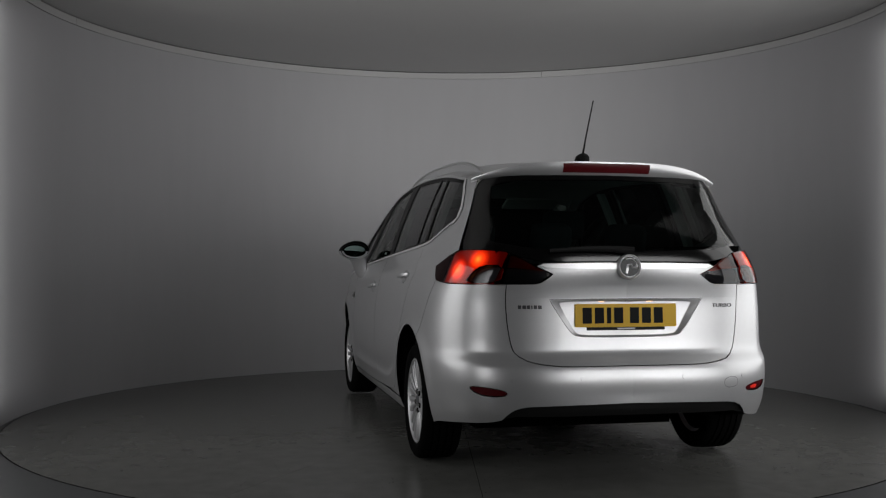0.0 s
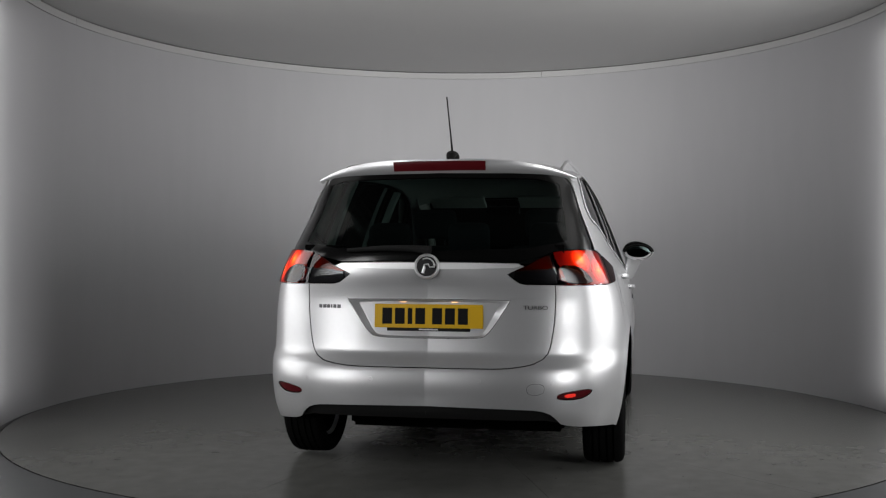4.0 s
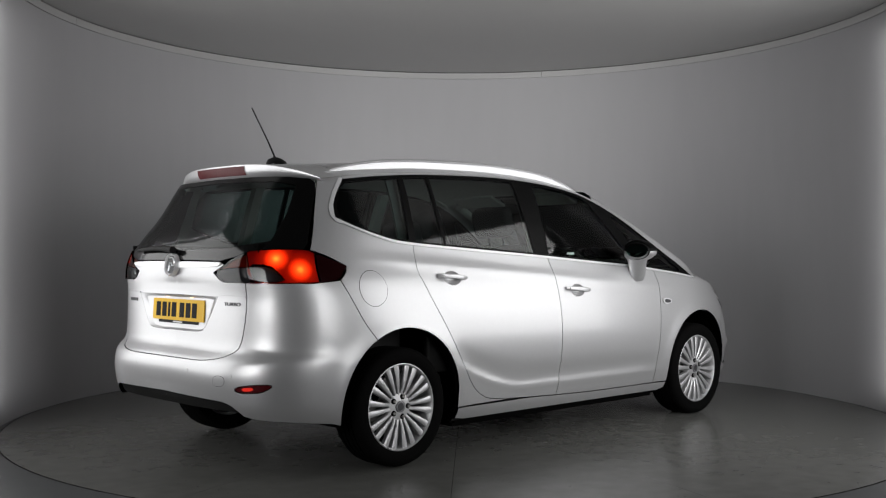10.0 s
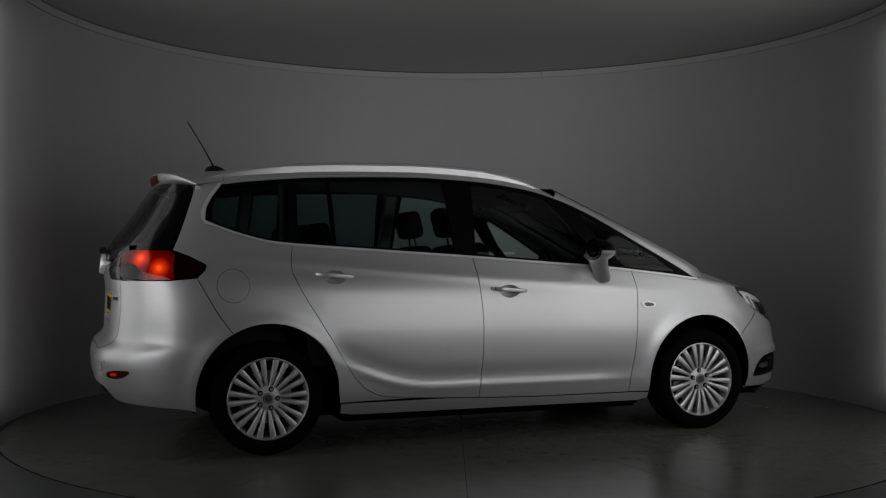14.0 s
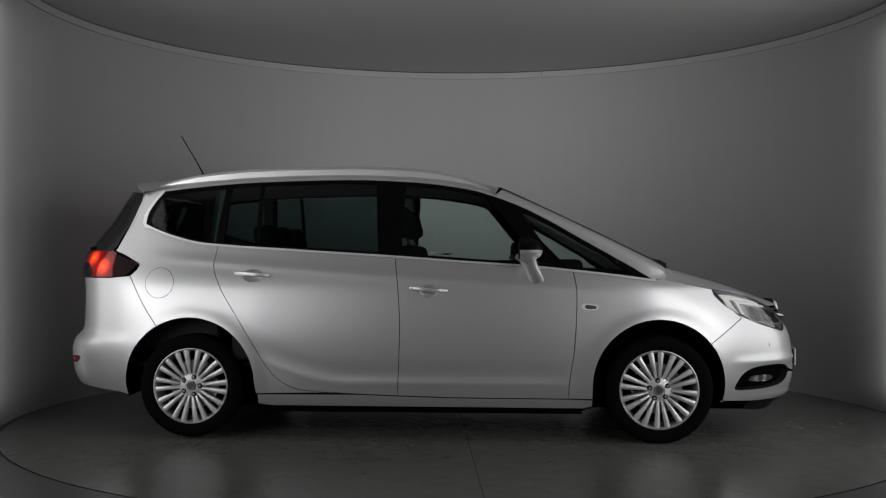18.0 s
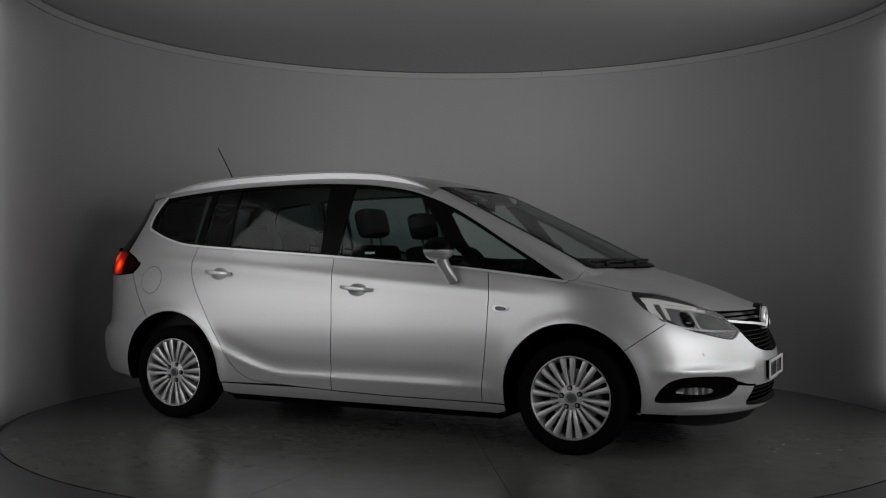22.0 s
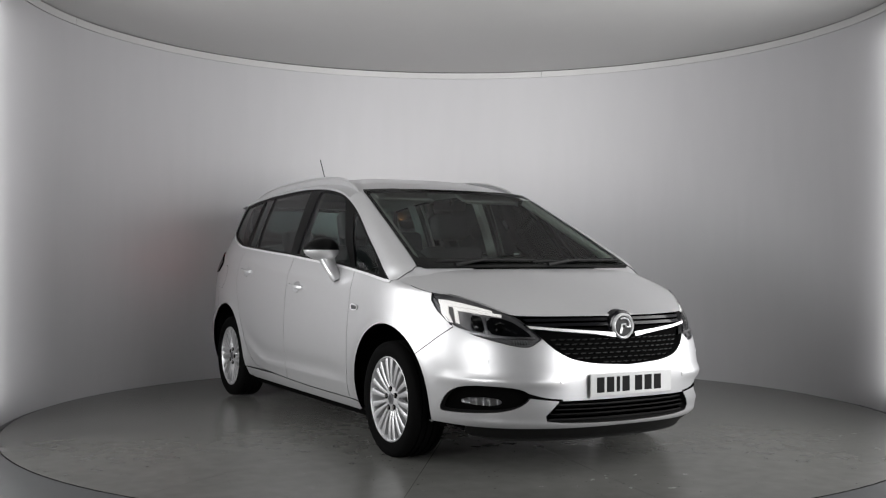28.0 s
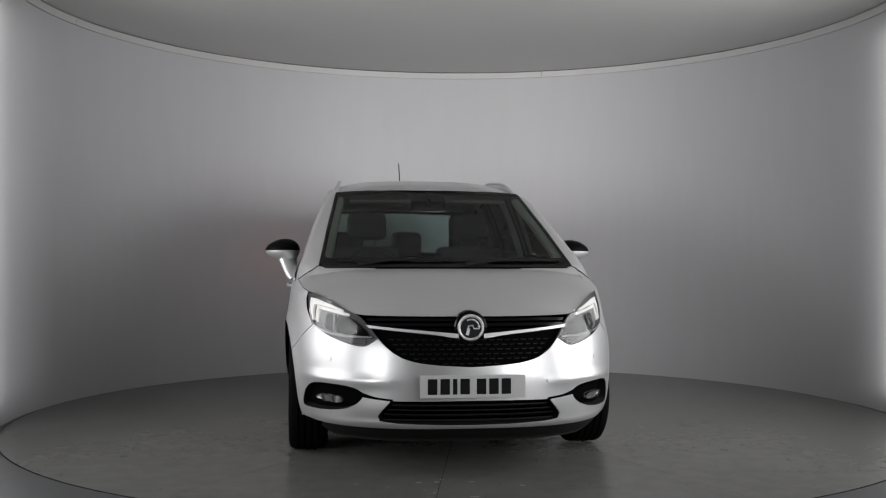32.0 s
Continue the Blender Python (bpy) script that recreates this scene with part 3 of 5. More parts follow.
def side_panels(sy, hand):
    s = (sy,)
    tag = "silver metallic "
    front_door = panel("front_door", chart_side, [SEAM_FRONT + DOOR_FOOT[::-1] + SEAM_MID[::-1] + along(BELT, -0.169, 0.88)[1:-1], CUP_FRONT], SILVER, car, s, label=tag + "front door with chrome belt trim")
    rear_door = panel("rear_door", chart_side, [SEAM_MID + SEAM_BACK[::-1][1:] + along(BELT, -1.235, -0.169)[1:-1], CUP_REAR], SILVER, car, s, label=tag + "rear door with curved rear edge")
    # wing, with the arch and the headlight corner
    a1 = on_arch(ARCH_X, BUMPER_SEAM[-1])
    lamp_back = [(1.70, 0.884), (1.712, 0.85), (1.763, 0.80), (1.82, 0.762)]
    panel("wing", chart_side, [SEAM_FRONT[::-1] + along(BELT, 0.88, 1.347)[1:] + along(HOOD_EDGE, 1.40, 1.70, 10) + lamp_back + BUMPER_SEAM[:-1]
                               + arc(ARCH_X, ARCH_Z, ARCH_R, a1, 180) + [(0.994, 0.243)]], SILVER, car, s, lip=0.03, label=tag + "front wing")
    # rear quarter, pillar and cant rail
    a0 = on_arch(-ARCH_X, QUARTER_SEAM[-1])
    lamp_edge = [(-1.875, 1.104), (-1.80, 1.075), (-1.706, 1.026)]
    quarter = (SEAM_BACK[:31] + [(-0.985, 0.262)] + arc(-ARCH_X, ARCH_Z, ARCH_R, 0, a0 % 360) + QUARTER_SEAM[::-1][1:]
               + [(-1.715, 0.995)] + lamp_edge[::-1] + line([(-1.875, 1.104), (-1.853, 1.15), (-1.80, 1.285), (-1.742, 1.455)], 12)[1:]
               + along(ROOF_EDGE, -1.735, -1.60, 6) + HOOP + along(BELT, -1.70, -1.235)[1:-1])
    quarter = [p for p in quarter]
    panel("rear_quarter", chart_side, [quarter], SILVER, car, s, lip=0.02, gap=0.0015, label=tag + "rear quarter panel")
    panel("cant_rail", chart_side, [along(DLO_TOP, -1.60, 0.43, 40) + along(ROOF_EDGE, 0.43, -1.60, 40)], SILVER, car, s, gap=0.0, lip=0.006, res=0.012, label=tag + "roof side rail above the windows")
    glass_line = [(float(ahead(SCREEN_EDGE(z), z)), float(z)) for z in np.linspace(1.022, 1.487, 26)]
    panel("windscreen_pillar", chart_side, [along(DLO_TOP, 0.43, 1.347, 40) + [(1.40, 0.948), (1.43, 1.0)] + glass_line + [(0.43, 1.447)]], SILVER, car, s,
          gap=0.0, lip=0.008, res=0.014, label=tag + "windscreen pillar")
    sill = [(x, z - 0.0015) for x, z in SEAM_BACK[34:] + DOOR_FOOT[1:]]
    panel("sill", chart_side, [[(-0.978, 0.20), (-0.90, 0.187), (0.94, 0.183), (0.994, 0.20), (0.994, 0.238)] + sill[::-1] + [(-0.978, 0.258)]], SILVER, car, s, lip=0.02, label=tag + "door sill")
    panel("sill_skirt", chart_side, [[(-0.97, 0.165), (0.99, 0.165), (0.99, 0.182), (-0.97, 0.186)]], PLASTIC, car, s, out=-0.02, label="black plastic skirt under the sill")
    # fuel flap, drawn by its round shut line (one side only)
    if sy < 0:
        ring = [(-1.57 + 0.088 * math.cos(a), 0.913 + 0.091 * math.sin(a)) for a in np.linspace(0, 2 * math.pi, 40, endpoint=False)]
        inner = [(-1.57 + 0.0855 * math.cos(a), 0.913 + 0.0885 * math.sin(a)) for a in np.linspace(0, 2 * math.pi, 40, endpoint=False)]
        flap = panel("fuel_flap", chart_side, [inner], SILVER, car, s, out=0.0012, gap=0, lip=0.003, label="round silver fuel flap")
        panel("shut_line", chart_side, [ring, inner], DARK, flap, s, out=0.0006, gap=0, lip=0, res=0.012, label="thin dark shut line")
    # the black window band and its panes
    band = along(BELT, -1.70, 1.347, 60) + along(DLO_TOP, 1.347, -1.60, 60)[1:] + HOOP[1:-1]
    post = [(0.40, 1.44), (0.50, 1.32), (0.64, 1.15), (0.80, 1.012)]

    def strip(x0, x1, lo=0.014, hi=0.016):
        return along(BELT, x0, x1, 14, lo), along(DLO_TOP, x1, x0, 14, -hi)

    b1, t1 = strip(-1.645, -1.255)
    quarter_pane = b1 + [(-1.222, DLO_TOP(-1.222) - 0.016)] + along(DLO_TOP, -1.222, -1.585, 10, -0.016) + [(-1.63, 1.42), (-1.672, 1.32), (-1.672, 1.285)]
    b2, t2 = strip(-1.205, -1.005)
    small_pane = b2 + [(-1.012, float(DLO_TOP(-1.012)) - 0.016)] + along(DLO_TOP, -1.03, -1.185, 6, -0.016)
    b3, t3 = strip(-0.985, -0.272)
    rear_pane = b3 + [(-0.30, float(DLO_TOP(-0.30)) - 0.016)] + along(DLO_TOP, -0.31, -0.99, 12, -0.016)
    front_pane = along(BELT, -0.145, 0.765, 14, 0.014) + [(0.765, 1.035), (0.61, 1.15), (0.47, 1.32), (0.385, 1.422)] + along(DLO_TOP, 0.36, -0.115, 12, -0.016)
    nose_pane = along(BELT, 0.85, 1.20, 10, 0.014) + [(1.20, 0.995), (1.12, 1.045)] + along(DLO_TOP, 1.10, 0.60, 12, -0.02) + [(0.585, 1.335), (0.70, 1.17), (0.835, 1.032)]
    panes = (("quarter_glass", quarter_pane, GLASS_TINT), ("rear_vent_glass", small_pane, GLASS_TINT), ("rear_door_glass", rear_pane, GLASS_TINT),
             ("front_door_glass", front_pane, GLASS_SIDE), ("front_quarter_glass", nose_pane, GLASS_SIDE))
    frame_ob = panel("window_frame", chart_side, [band] + [p[1] for p in panes], FRIT, car, s, out=-0.004, gap=0.0, lip=0.02, label="gloss black window surround")
    for name, loop, mat in panes:
        panel(name, chart_side, [loop], mat, frame_ob, s, out=-0.008, gap=-0.003, lip=0, res=0.05, label="dark tinted side glass" if mat is GLASS_TINT else "clear green-tinted side glass")
    # bright strip along the belt and round the rear window corner
    low = along(BELT, -1.70, 1.36, 70)
    chrome = low + along(BELT, 1.36, -1.66, 70, -0.013) + [(-1.70, 1.243), (-1.722, 1.275), (-1.72, 1.32), (-1.68, 1.40), (-1.622, 1.475), (-1.602, 1.474)] + HOOP[1:-1]
    panel("belt_trim", chart_side, [chrome], BRIGHT, car, s, out=0.004, gap=0.0, lip=0.008, res=0.02, label="bright chrome strip under the side windows")


for sy, hand in ((-1, "right"), (1, "left")):
    side_panels(sy, hand)


def sheet(name, chart, us, vs, material, parent, sides=(-1, 1), out=0.0, label=""):
    """A regular grid of the skin over us x vs, both halves in one mesh; us(v) may depend on v."""
    verts, norms, faces = [], [], []
    vs = np.asarray(vs, float)
    n_u = len(us(0.0))
    for sy in sides:
        base = len(verts)
        grid = np.concatenate([np.stack([us(v), np.full(n_u, v)], -1) for v in vs])
        p, n = skin(chart, grid, sy, out)
        verts += list(p)
        norms += list(n)
        for j in range(len(vs) - 1):
            for i in range(n_u - 1):
                q = [base + j * n_u + i, base + j * n_u + i + 1, base + (j + 1) * n_u + i + 1, base + (j + 1) * n_u + i]
                a, b, c = verts[q[0]], verts[q[1]], verts[q[2]]
                if np.dot(np.cross(b - a, c - a), norms[q[0]]) < 0:
                    q = q[::-1]
                faces.append(tuple(q))
    return mesh_ob(name, verts, faces, material, parent, label, normals=norms)


V_ROOF = np.concatenate([np.linspace(0, 0.8, 20), np.linspace(0.82, 1.0, 14)])
sheet("roof", chart_roof, lambda v: np.linspace(-1.585, 0.47 - 0.045 * v ** 2, 70), V_ROOF, SILVER, car, label="silver metallic roof panel")
SPOILER_END = lambda v: -1.915 + 0.175 * v ** 2.6
spoiler = sheet("spoiler", chart_roof, lambda v: np.linspace(SPOILER_END(v), -1.589, 24), V_ROOF, SILVER, car, label="silver roof spoiler over the tailgate")


def chart_spoiler_face(p, sy=1):
    """The spoiler's rear face: v across, w from its upper edge (0) to the glass (1)."""
    v, w = p[:, 0], p[:, 1]
    x0 = SPOILER_END(v)
    a, y0, z0 = chart_roof(np.stack([x0, v], -1), sy)
    return x0 - 0.012 * np.sin(np.pi * w) + 0.03 * w, y0 * (1 - 0.01 * w), z0 + (np.minimum(z0 - 0.004, 1.482 - 0.03 * v ** 4) - z0) * w


verts, faces = [], []
for sy in (-1, 1):
    g = np.stack([np.repeat(np.linspace(0, 1, 40), 7), np.tile(np.linspace(0, 1, 7), 40)], -1)
    b0 = len(verts)
    verts += list(np.stack(chart_spoiler_face(g, sy), -1))
    for i in range(39):
        for j in range(6):
            q = (b0 + i * 7 + j, b0 + i * 7 + j + 1, b0 + i * 7 + 8 + j, b0 + i * 7 + 7 + j)
            faces.append(q if sy < 0 else q[::-1])
mesh_ob("spoiler_lip", verts, faces, SILVER, spoiler)

# bonnet, closed at the nose
HOOD_X = lambda v: 1.425 + 0.045 * (1 - v ** 2) + (2.244 - 1.425 - 0.045 * (1 - v ** 2)) * np.sin(np.linspace(0, math.pi / 2, 60))
hood = sheet("bonnet", chart_hood, HOOD_X, np.concatenate([np.linspace(0, 0.7, 16), np.linspace(0.73, 1, 16)]), SILVER, car, label="silver metallic bonnet")

# screens
edge = [(float(SCREEN_EDGE(z)), float(z)) for z in np.linspace(1.022, 1.487, 24)]
panel("windscreen", chart_ahead, [[(0.0, 1.03)] + edge + line([(0.605, 1.497), (0.4, 1.508), (0.0, 1.514)], 12)], GLASS_SCREEN, car, (-1, 1), out=0.004, gap=0.0, lip=0, res=0.05, label="clear green-tinted windscreen", cut_middle=True)
border = [(0.0, 1.02), (0.735, 1.02)] + edge[1:] + [(0.605, 1.499), (0.4, 1.512), (0.0, 1.518)]
border_in = [(0.0, 1.068), (0.69, 1.065)] + [(y - 0.022, z) for y, z in edge[3:-1]] + [(0.57, 1.478), (0.4, 1.486), (0.0, 1.49)]
panel("screen_border", chart_ahead, [border + border_in[::-1]], FRIT, car, (-1, 1), out=0.001, gap=0.0, lip=0.004, label="black border round the windscreen", cut_middle=True)
REAR_GLASS = line([(0.0, 1.052), (0.25, 1.051), (0.45, 1.048)], 10) + TAIL_TOP[8:22] + line([(0.858, 1.14), (0.840, 1.285), (0.832, 1.445)], 12) + line([(0.80, 1.468), (0.635, 1.480), (0.0, 1.488)], 14)
tail_glass_in = [(0.0, 1.10), (0.5, 1.115), (0.70, 1.15), (0.72, 1.28), (0.73, 1.43), (0.6, 1.452), (0.0, 1.462)]
panel("rear_window_border", chart_back, [REAR_GLASS + tail_glass_in[::-1]], GLASSY, car, (-1, 1), out=-0.002, gap=0.002, lip=0.008, label="gloss black border of the tailgate window", cut_middle=True)
panel("rear_window", chart_back, [tail_glass_in], GLASS_TINT, car, (-1, 1), out=-0.002, gap=-0.002, lip=0, res=0.05, label="dark tinted tailgate window", cut_middle=True)

for sy in (-1, 1):
    panel("pillar_backing", chart_back, [[(0.77, 1.125), (0.93, 1.125), (0.93, 1.30), (0.90, 1.47), (0.77, 1.47)]], DARK, car, (sy,), out=-0.035, gap=0, lip=0, res=0.05, label="black backing behind the rear pillar joint")
for sy in (-1, 1):
    panel("scuttle_corner", chart_ahead, [[(0.42, 1.006), (0.60, 0.985), (0.70, 0.955), (0.775, 0.935), (0.765, 1.0), (0.742, 1.026), (0.60, 1.022), (0.42, 1.018)]], SILVER, car, (sy,), out=-0.004, gap=0, lip=0, res=0.03, label="silver corner below the windscreen")
for sy in (-1, 1):
    panel("pillar_foot", chart_side, [[(1.31, 0.955), (1.42, 0.935), (1.53, 0.918), (1.52, 0.965), (1.42, 1.015), (1.36, 1.03), (1.31, 1.0)]], SILVER, car, (sy,), out=-0.005, gap=0, lip=0, res=0.03, label="silver foot of the windscreen pillar")

# tailgate with its sunken plate bay
HATCH = line([(0.0, 0.558), (0.322, 0.56), (0.47, 0.578), (0.535, 0.62), (0.556, 0.70), (0.585, 0.94)], 26)
BAY = rounded([(0.0, 0.69), (0.245, 0.692), (0.29, 0.71), (0.392, 0.87), (0.0, 0.872)], 2, keep=(0, 3, 4))
bay_in = rounded([(0.0, 0.70), (0.24, 0.70), (0.27, 0.72), (0.345, 0.855), (0.0, 0.857)], 2, keep=(0, 3, 4))
tailgate = panel("tailgate", chart_back, [HATCH + TAIL_LOW[12:][:-1] + TAIL_TOP[:5] + line([(0.45, 1.044), (0.25, 1.047), (0.0, 1.048)], 8) + BAY[::-1]], SILVER, car, (-1, 1), label="silver tailgate with a sunken plate bay", cut_middle=True, gap=0.002)
panel("plate_bay", chart_back, [bay_in], SILVER, tailgate, (-1, 1), out=-0.014, gap=-0.004, lip=0, cut_middle=True)


def bridge(name, chart, loop_a, loop_b, out_a, out_b, material, parent, sides=(-1, 1)):
    """A wall between two loops of equal count on the skin."""
    verts, faces = [], []
    for sy in sides:
        a, _ = skin(chart, np.array(loop_a, float), sy, out_a)
        b, _ = skin(chart, np.array(loop_b, float), sy, out_b)
        k, n = len(verts), len(a)
        verts += list(a) + list(b)
        faces += [(k + i, k + i + 1, k + n + i + 1, k + n + i) for i in range(n - 1)]
    return mesh_ob(name, verts, faces, material, parent)


bridge("bay_wall", chart_back, BAY, bay_in, 0, -0.014, SILVER, tailgate)
for sy in (-1, 1):
    panel("tailgate_fold", chart_back, [[(0.395, 0.872), (0.48, 0.8715), (0.572, 0.870), (0.573, 0.878), (0.48, 0.8795), (0.395, 0.880)]], SILVER, tailgate, (sy,), out=0.0035, gap=0, lip=0.006, res=0.012)
panel("tailgate_strip", chart_back, [line([(0.0, 1.042), (0.25, 1.041), (0.452, 1.036)], 12) + [(0.46, 1.03)] + line([(0.43, 1.022), (0.25, 1.016), (0.0, 1.014)], 12)], BRIGHT, tailgate, (-1, 1), out=0.008, gap=0, lip=0.01, res=0.012,
      label="bright chrome strip across the tailgate", cut_middle=True)

# bumpers
SEAM_P = [(p_back(x, z), z) for x, z in QUARTER_SEAM]
arch_back = [(p_back(x, z), z) for x, z in arc(-ARCH_X, ARCH_Z, ARCH_R, on_arch(-ARCH_X, QUARTER_SEAM[-1]), 192, 16)]
rear_low = line([(0.0, 0.382), (0.50, 0.372), (0.565, 0.35), (0.61, 0.302), (0.80, 0.275), (0.93, 0.258)], 30)
REFL = rounded([(0.583, 0.452), (0.755, 0.470), (0.70, 0.422), (0.585, 0.420)], 2)
rear_bumper = panel("rear_bumper", chart_back, [HATCH[::-1] + rear_low + arch_back[::-1] + SEAM_P[::-1] + [(0.862, 0.942), (0.7, 0.941)], REFL], SILVER, car, (-1, 1),
                    label="silver rear bumper", cut_middle=True, lip=0.02)
panel("rear_reflector", chart_back, [REFL], RED_DULL, rear_bumper, (-1,), out=-0.004, lip=0.004, res=0.012, label="dark red reflector")
panel("rear_reflector", chart_back, [REFL], RED_DULL, rear_bumper, (1,), out=-0.004, lip=0.004, res=0.012, label="dark red reflector")
for sy in (-1, 1):
    for u, v in ((0.26, 0.505), (0.56, 0.50)):
        p, n = skin(chart_back, np.array([[u, v]]), sy)
        bm = bmesh.new()
        bmesh.ops.create_cone(bm, cap_ends=True, segments=20, radius1=0.0105, radius2=0.009, depth=0.004, matrix=Matrix.Translation(p[0]) @ Vector(n[0]).to_track_quat("Z", "Y").to_matrix().to_4x4())
        part("parking_sensor", bm, SILVER, rear_bumper, "round silver parking sensor", smooth=True)
tow_edge = rounded([(0.462, 0.444), (0.532, 0.446), (0.532, 0.498), (0.462, 0.496)], 2)
tow_cover = panel("tow_eye_cover", chart_back, [tow_edge], SILVER, rear_bumper, (-1,), out=0.0012, gap=0.0015, lip=0.003, res=0.02, label="small silver cover over the towing eye")
panel("shut_line", chart_back, [tow_edge, [tuple(p) for p in shrink(np.array(tow_edge), 0.0018)]], DARK, rear_bumper, (-1,), out=0.0006, gap=0, lip=0, res=0.012, label="thin dark shut line")
panel("rear_valance", chart_back, [line([(0.0, 0.386), (0.50, 0.376), (0.57, 0.352), (0.615, 0.305)], 16) + [(0.61, 0.298), (0.55, 0.312), (0.0, 0.312)]], PLASTIC, car, (-1, 1), out=-0.02, gap=0, lip=0.05,
      label="black plastic valance under the rear bumper", cut_middle=True)
GRILLE_LOW = line([(0.471, 0.668), (0.41, 0.612), (0.326, 0.568), (0.215, 0.548), (0.0, 0.534)], 22)
arch_front = [(p_front(x, z), z) for x, z in arc(ARCH_X, ARCH_Z, ARCH_R, on_arch(ARCH_X, BUMPER_SEAM[-1]), -15, 16)]
SEAM_F = [(p_front(x, z), z) for x, z in BUMPER_SEAM]
FOG = rounded([(0.985, 0.305), (0.93, 0.40), (0.83, 0.436), (0.60, 0.430), (0.54, 0.39), (0.60, 0.332), (0.72, 0.302), (0.95, 0.292)], 2)
MOUTH = line([(0.0, 0.367), (0.2, 0.366), (0.415, 0.364)], 8) + line([(0.42, 0.355), (0.485, 0.275), (0.47, 0.266), (0.25, 0.254), (0.0, 0.250)], 16)
front_bumper = panel("front_bumper", chart_front, [line([(0.0, 0.226), (0.49, 0.224), (0.8, 0.222), (1.04, 0.232)], 24) + arch_front[::-1] + SEAM_F[::-1] + HEAD_LOW[::-1][4:-1] + GRILLE_LOW + MOUTH, FOG], SILVER, car, (-1, 1),
                     label="silver front bumper with plate and fog lamp recesses", cut_middle=True, lip=0.025)
panel("front_splitter", chart_front, [line([(0.0, 0.224), (0.49, 0.222), (0.84, 0.220)], 12) + [(0.86, 0.195), (0.82, 0.165), (0.70, 0.152), (0.0, 0.150)]], PLASTIC, car, (-1, 1), out=-0.004, gap=0, lip=0.12,
      label="black plastic lip under the front bumper", cut_middle=True)


# ---- small body parts ----
def lathe(profile, n=64, closed=False):
    """A body of revolution about the y axis: profile of (radius, y)."""
    bm = bmesh.new()
    rows = [[bm.verts.new((r * math.cos(2 * math.pi * i / n), y, r * math.sin(2 * math.pi * i / n))) for i in range(n)] for r, y in profile]
    pairs = list(zip(rows, rows[1:])) + ([(rows[-1], rows[0])] if closed else [])
    for a, b in pairs:
        for i in range(n):
            bm.faces.new((a[i], a[(i + 1) % n], b[(i + 1) % n], b[i]))
    bmesh.ops.recalc_face_normals(bm, faces=bm.faces[:])
    return bm


def tube(path, radii, n=12, squash=1.0):
    """A round bar along a path of points with a radius at each."""
    bm = bmesh.new()
    rows = []
    for i, p in enumerate(path):
        a, b = Vector(path[max(i - 1, 0)]), Vector(path[min(i + 1, len(path) - 1)])
        t = (b - a).normalized()
        u = t.cross(Vector((0, 0, 1)) if abs(t.z) < 0.95 else Vector((1, 0, 0))).normalized()
        w = t.cross(u)
        rows.append([bm.verts.new(Vector(p) + float(radii[i]) * (u * math.cos(k * 2 * math.pi / n) + w * math.sin(k * 2 * math.pi / n) * squash)) for k in range(n)])
    for a, b in zip(rows, rows[1:]):
        for k in range(n):
            bm.faces.new((a[k], a[(k + 1) % n], b[(k + 1) % n], b[k]))
    bm.faces.new(rows[0])
    bm.faces.new(rows[-1])
    bmesh.ops.recalc_face_normals(bm, faces=bm.faces[:])
    return bm


def ball(centre, radii, squeeze=None):
    bm = bmesh.new()
    bmesh.ops.create_uvsphere(bm, u_segments=32, v_segments=20, radius=1)
    for v in bm.verts:
        if squeeze:
            squeeze(v.co)
        v.co = Vector([c + r * k for c, r, k in zip(centre, radii, v.co)])
    return bm


def moved(bm, m):
    bmesh.ops.transform(bm, matrix=m, verts=bm.verts[:])
    return bm


def spot(chart, u, v, sy, out=0.0):
    """Place and turn (its z axis outwards, x level) of a point of the skin."""
    p, n = skin(chart, np.array([[u, v]], float), sy, out)
    z = Vector(n[0])
    x = Vector((0, 0, 1)).cross(z).normalized()
    return Matrix.Translation(p[0]) @ Matrix((x, z.cross(x), z)).transposed().to_4x4()


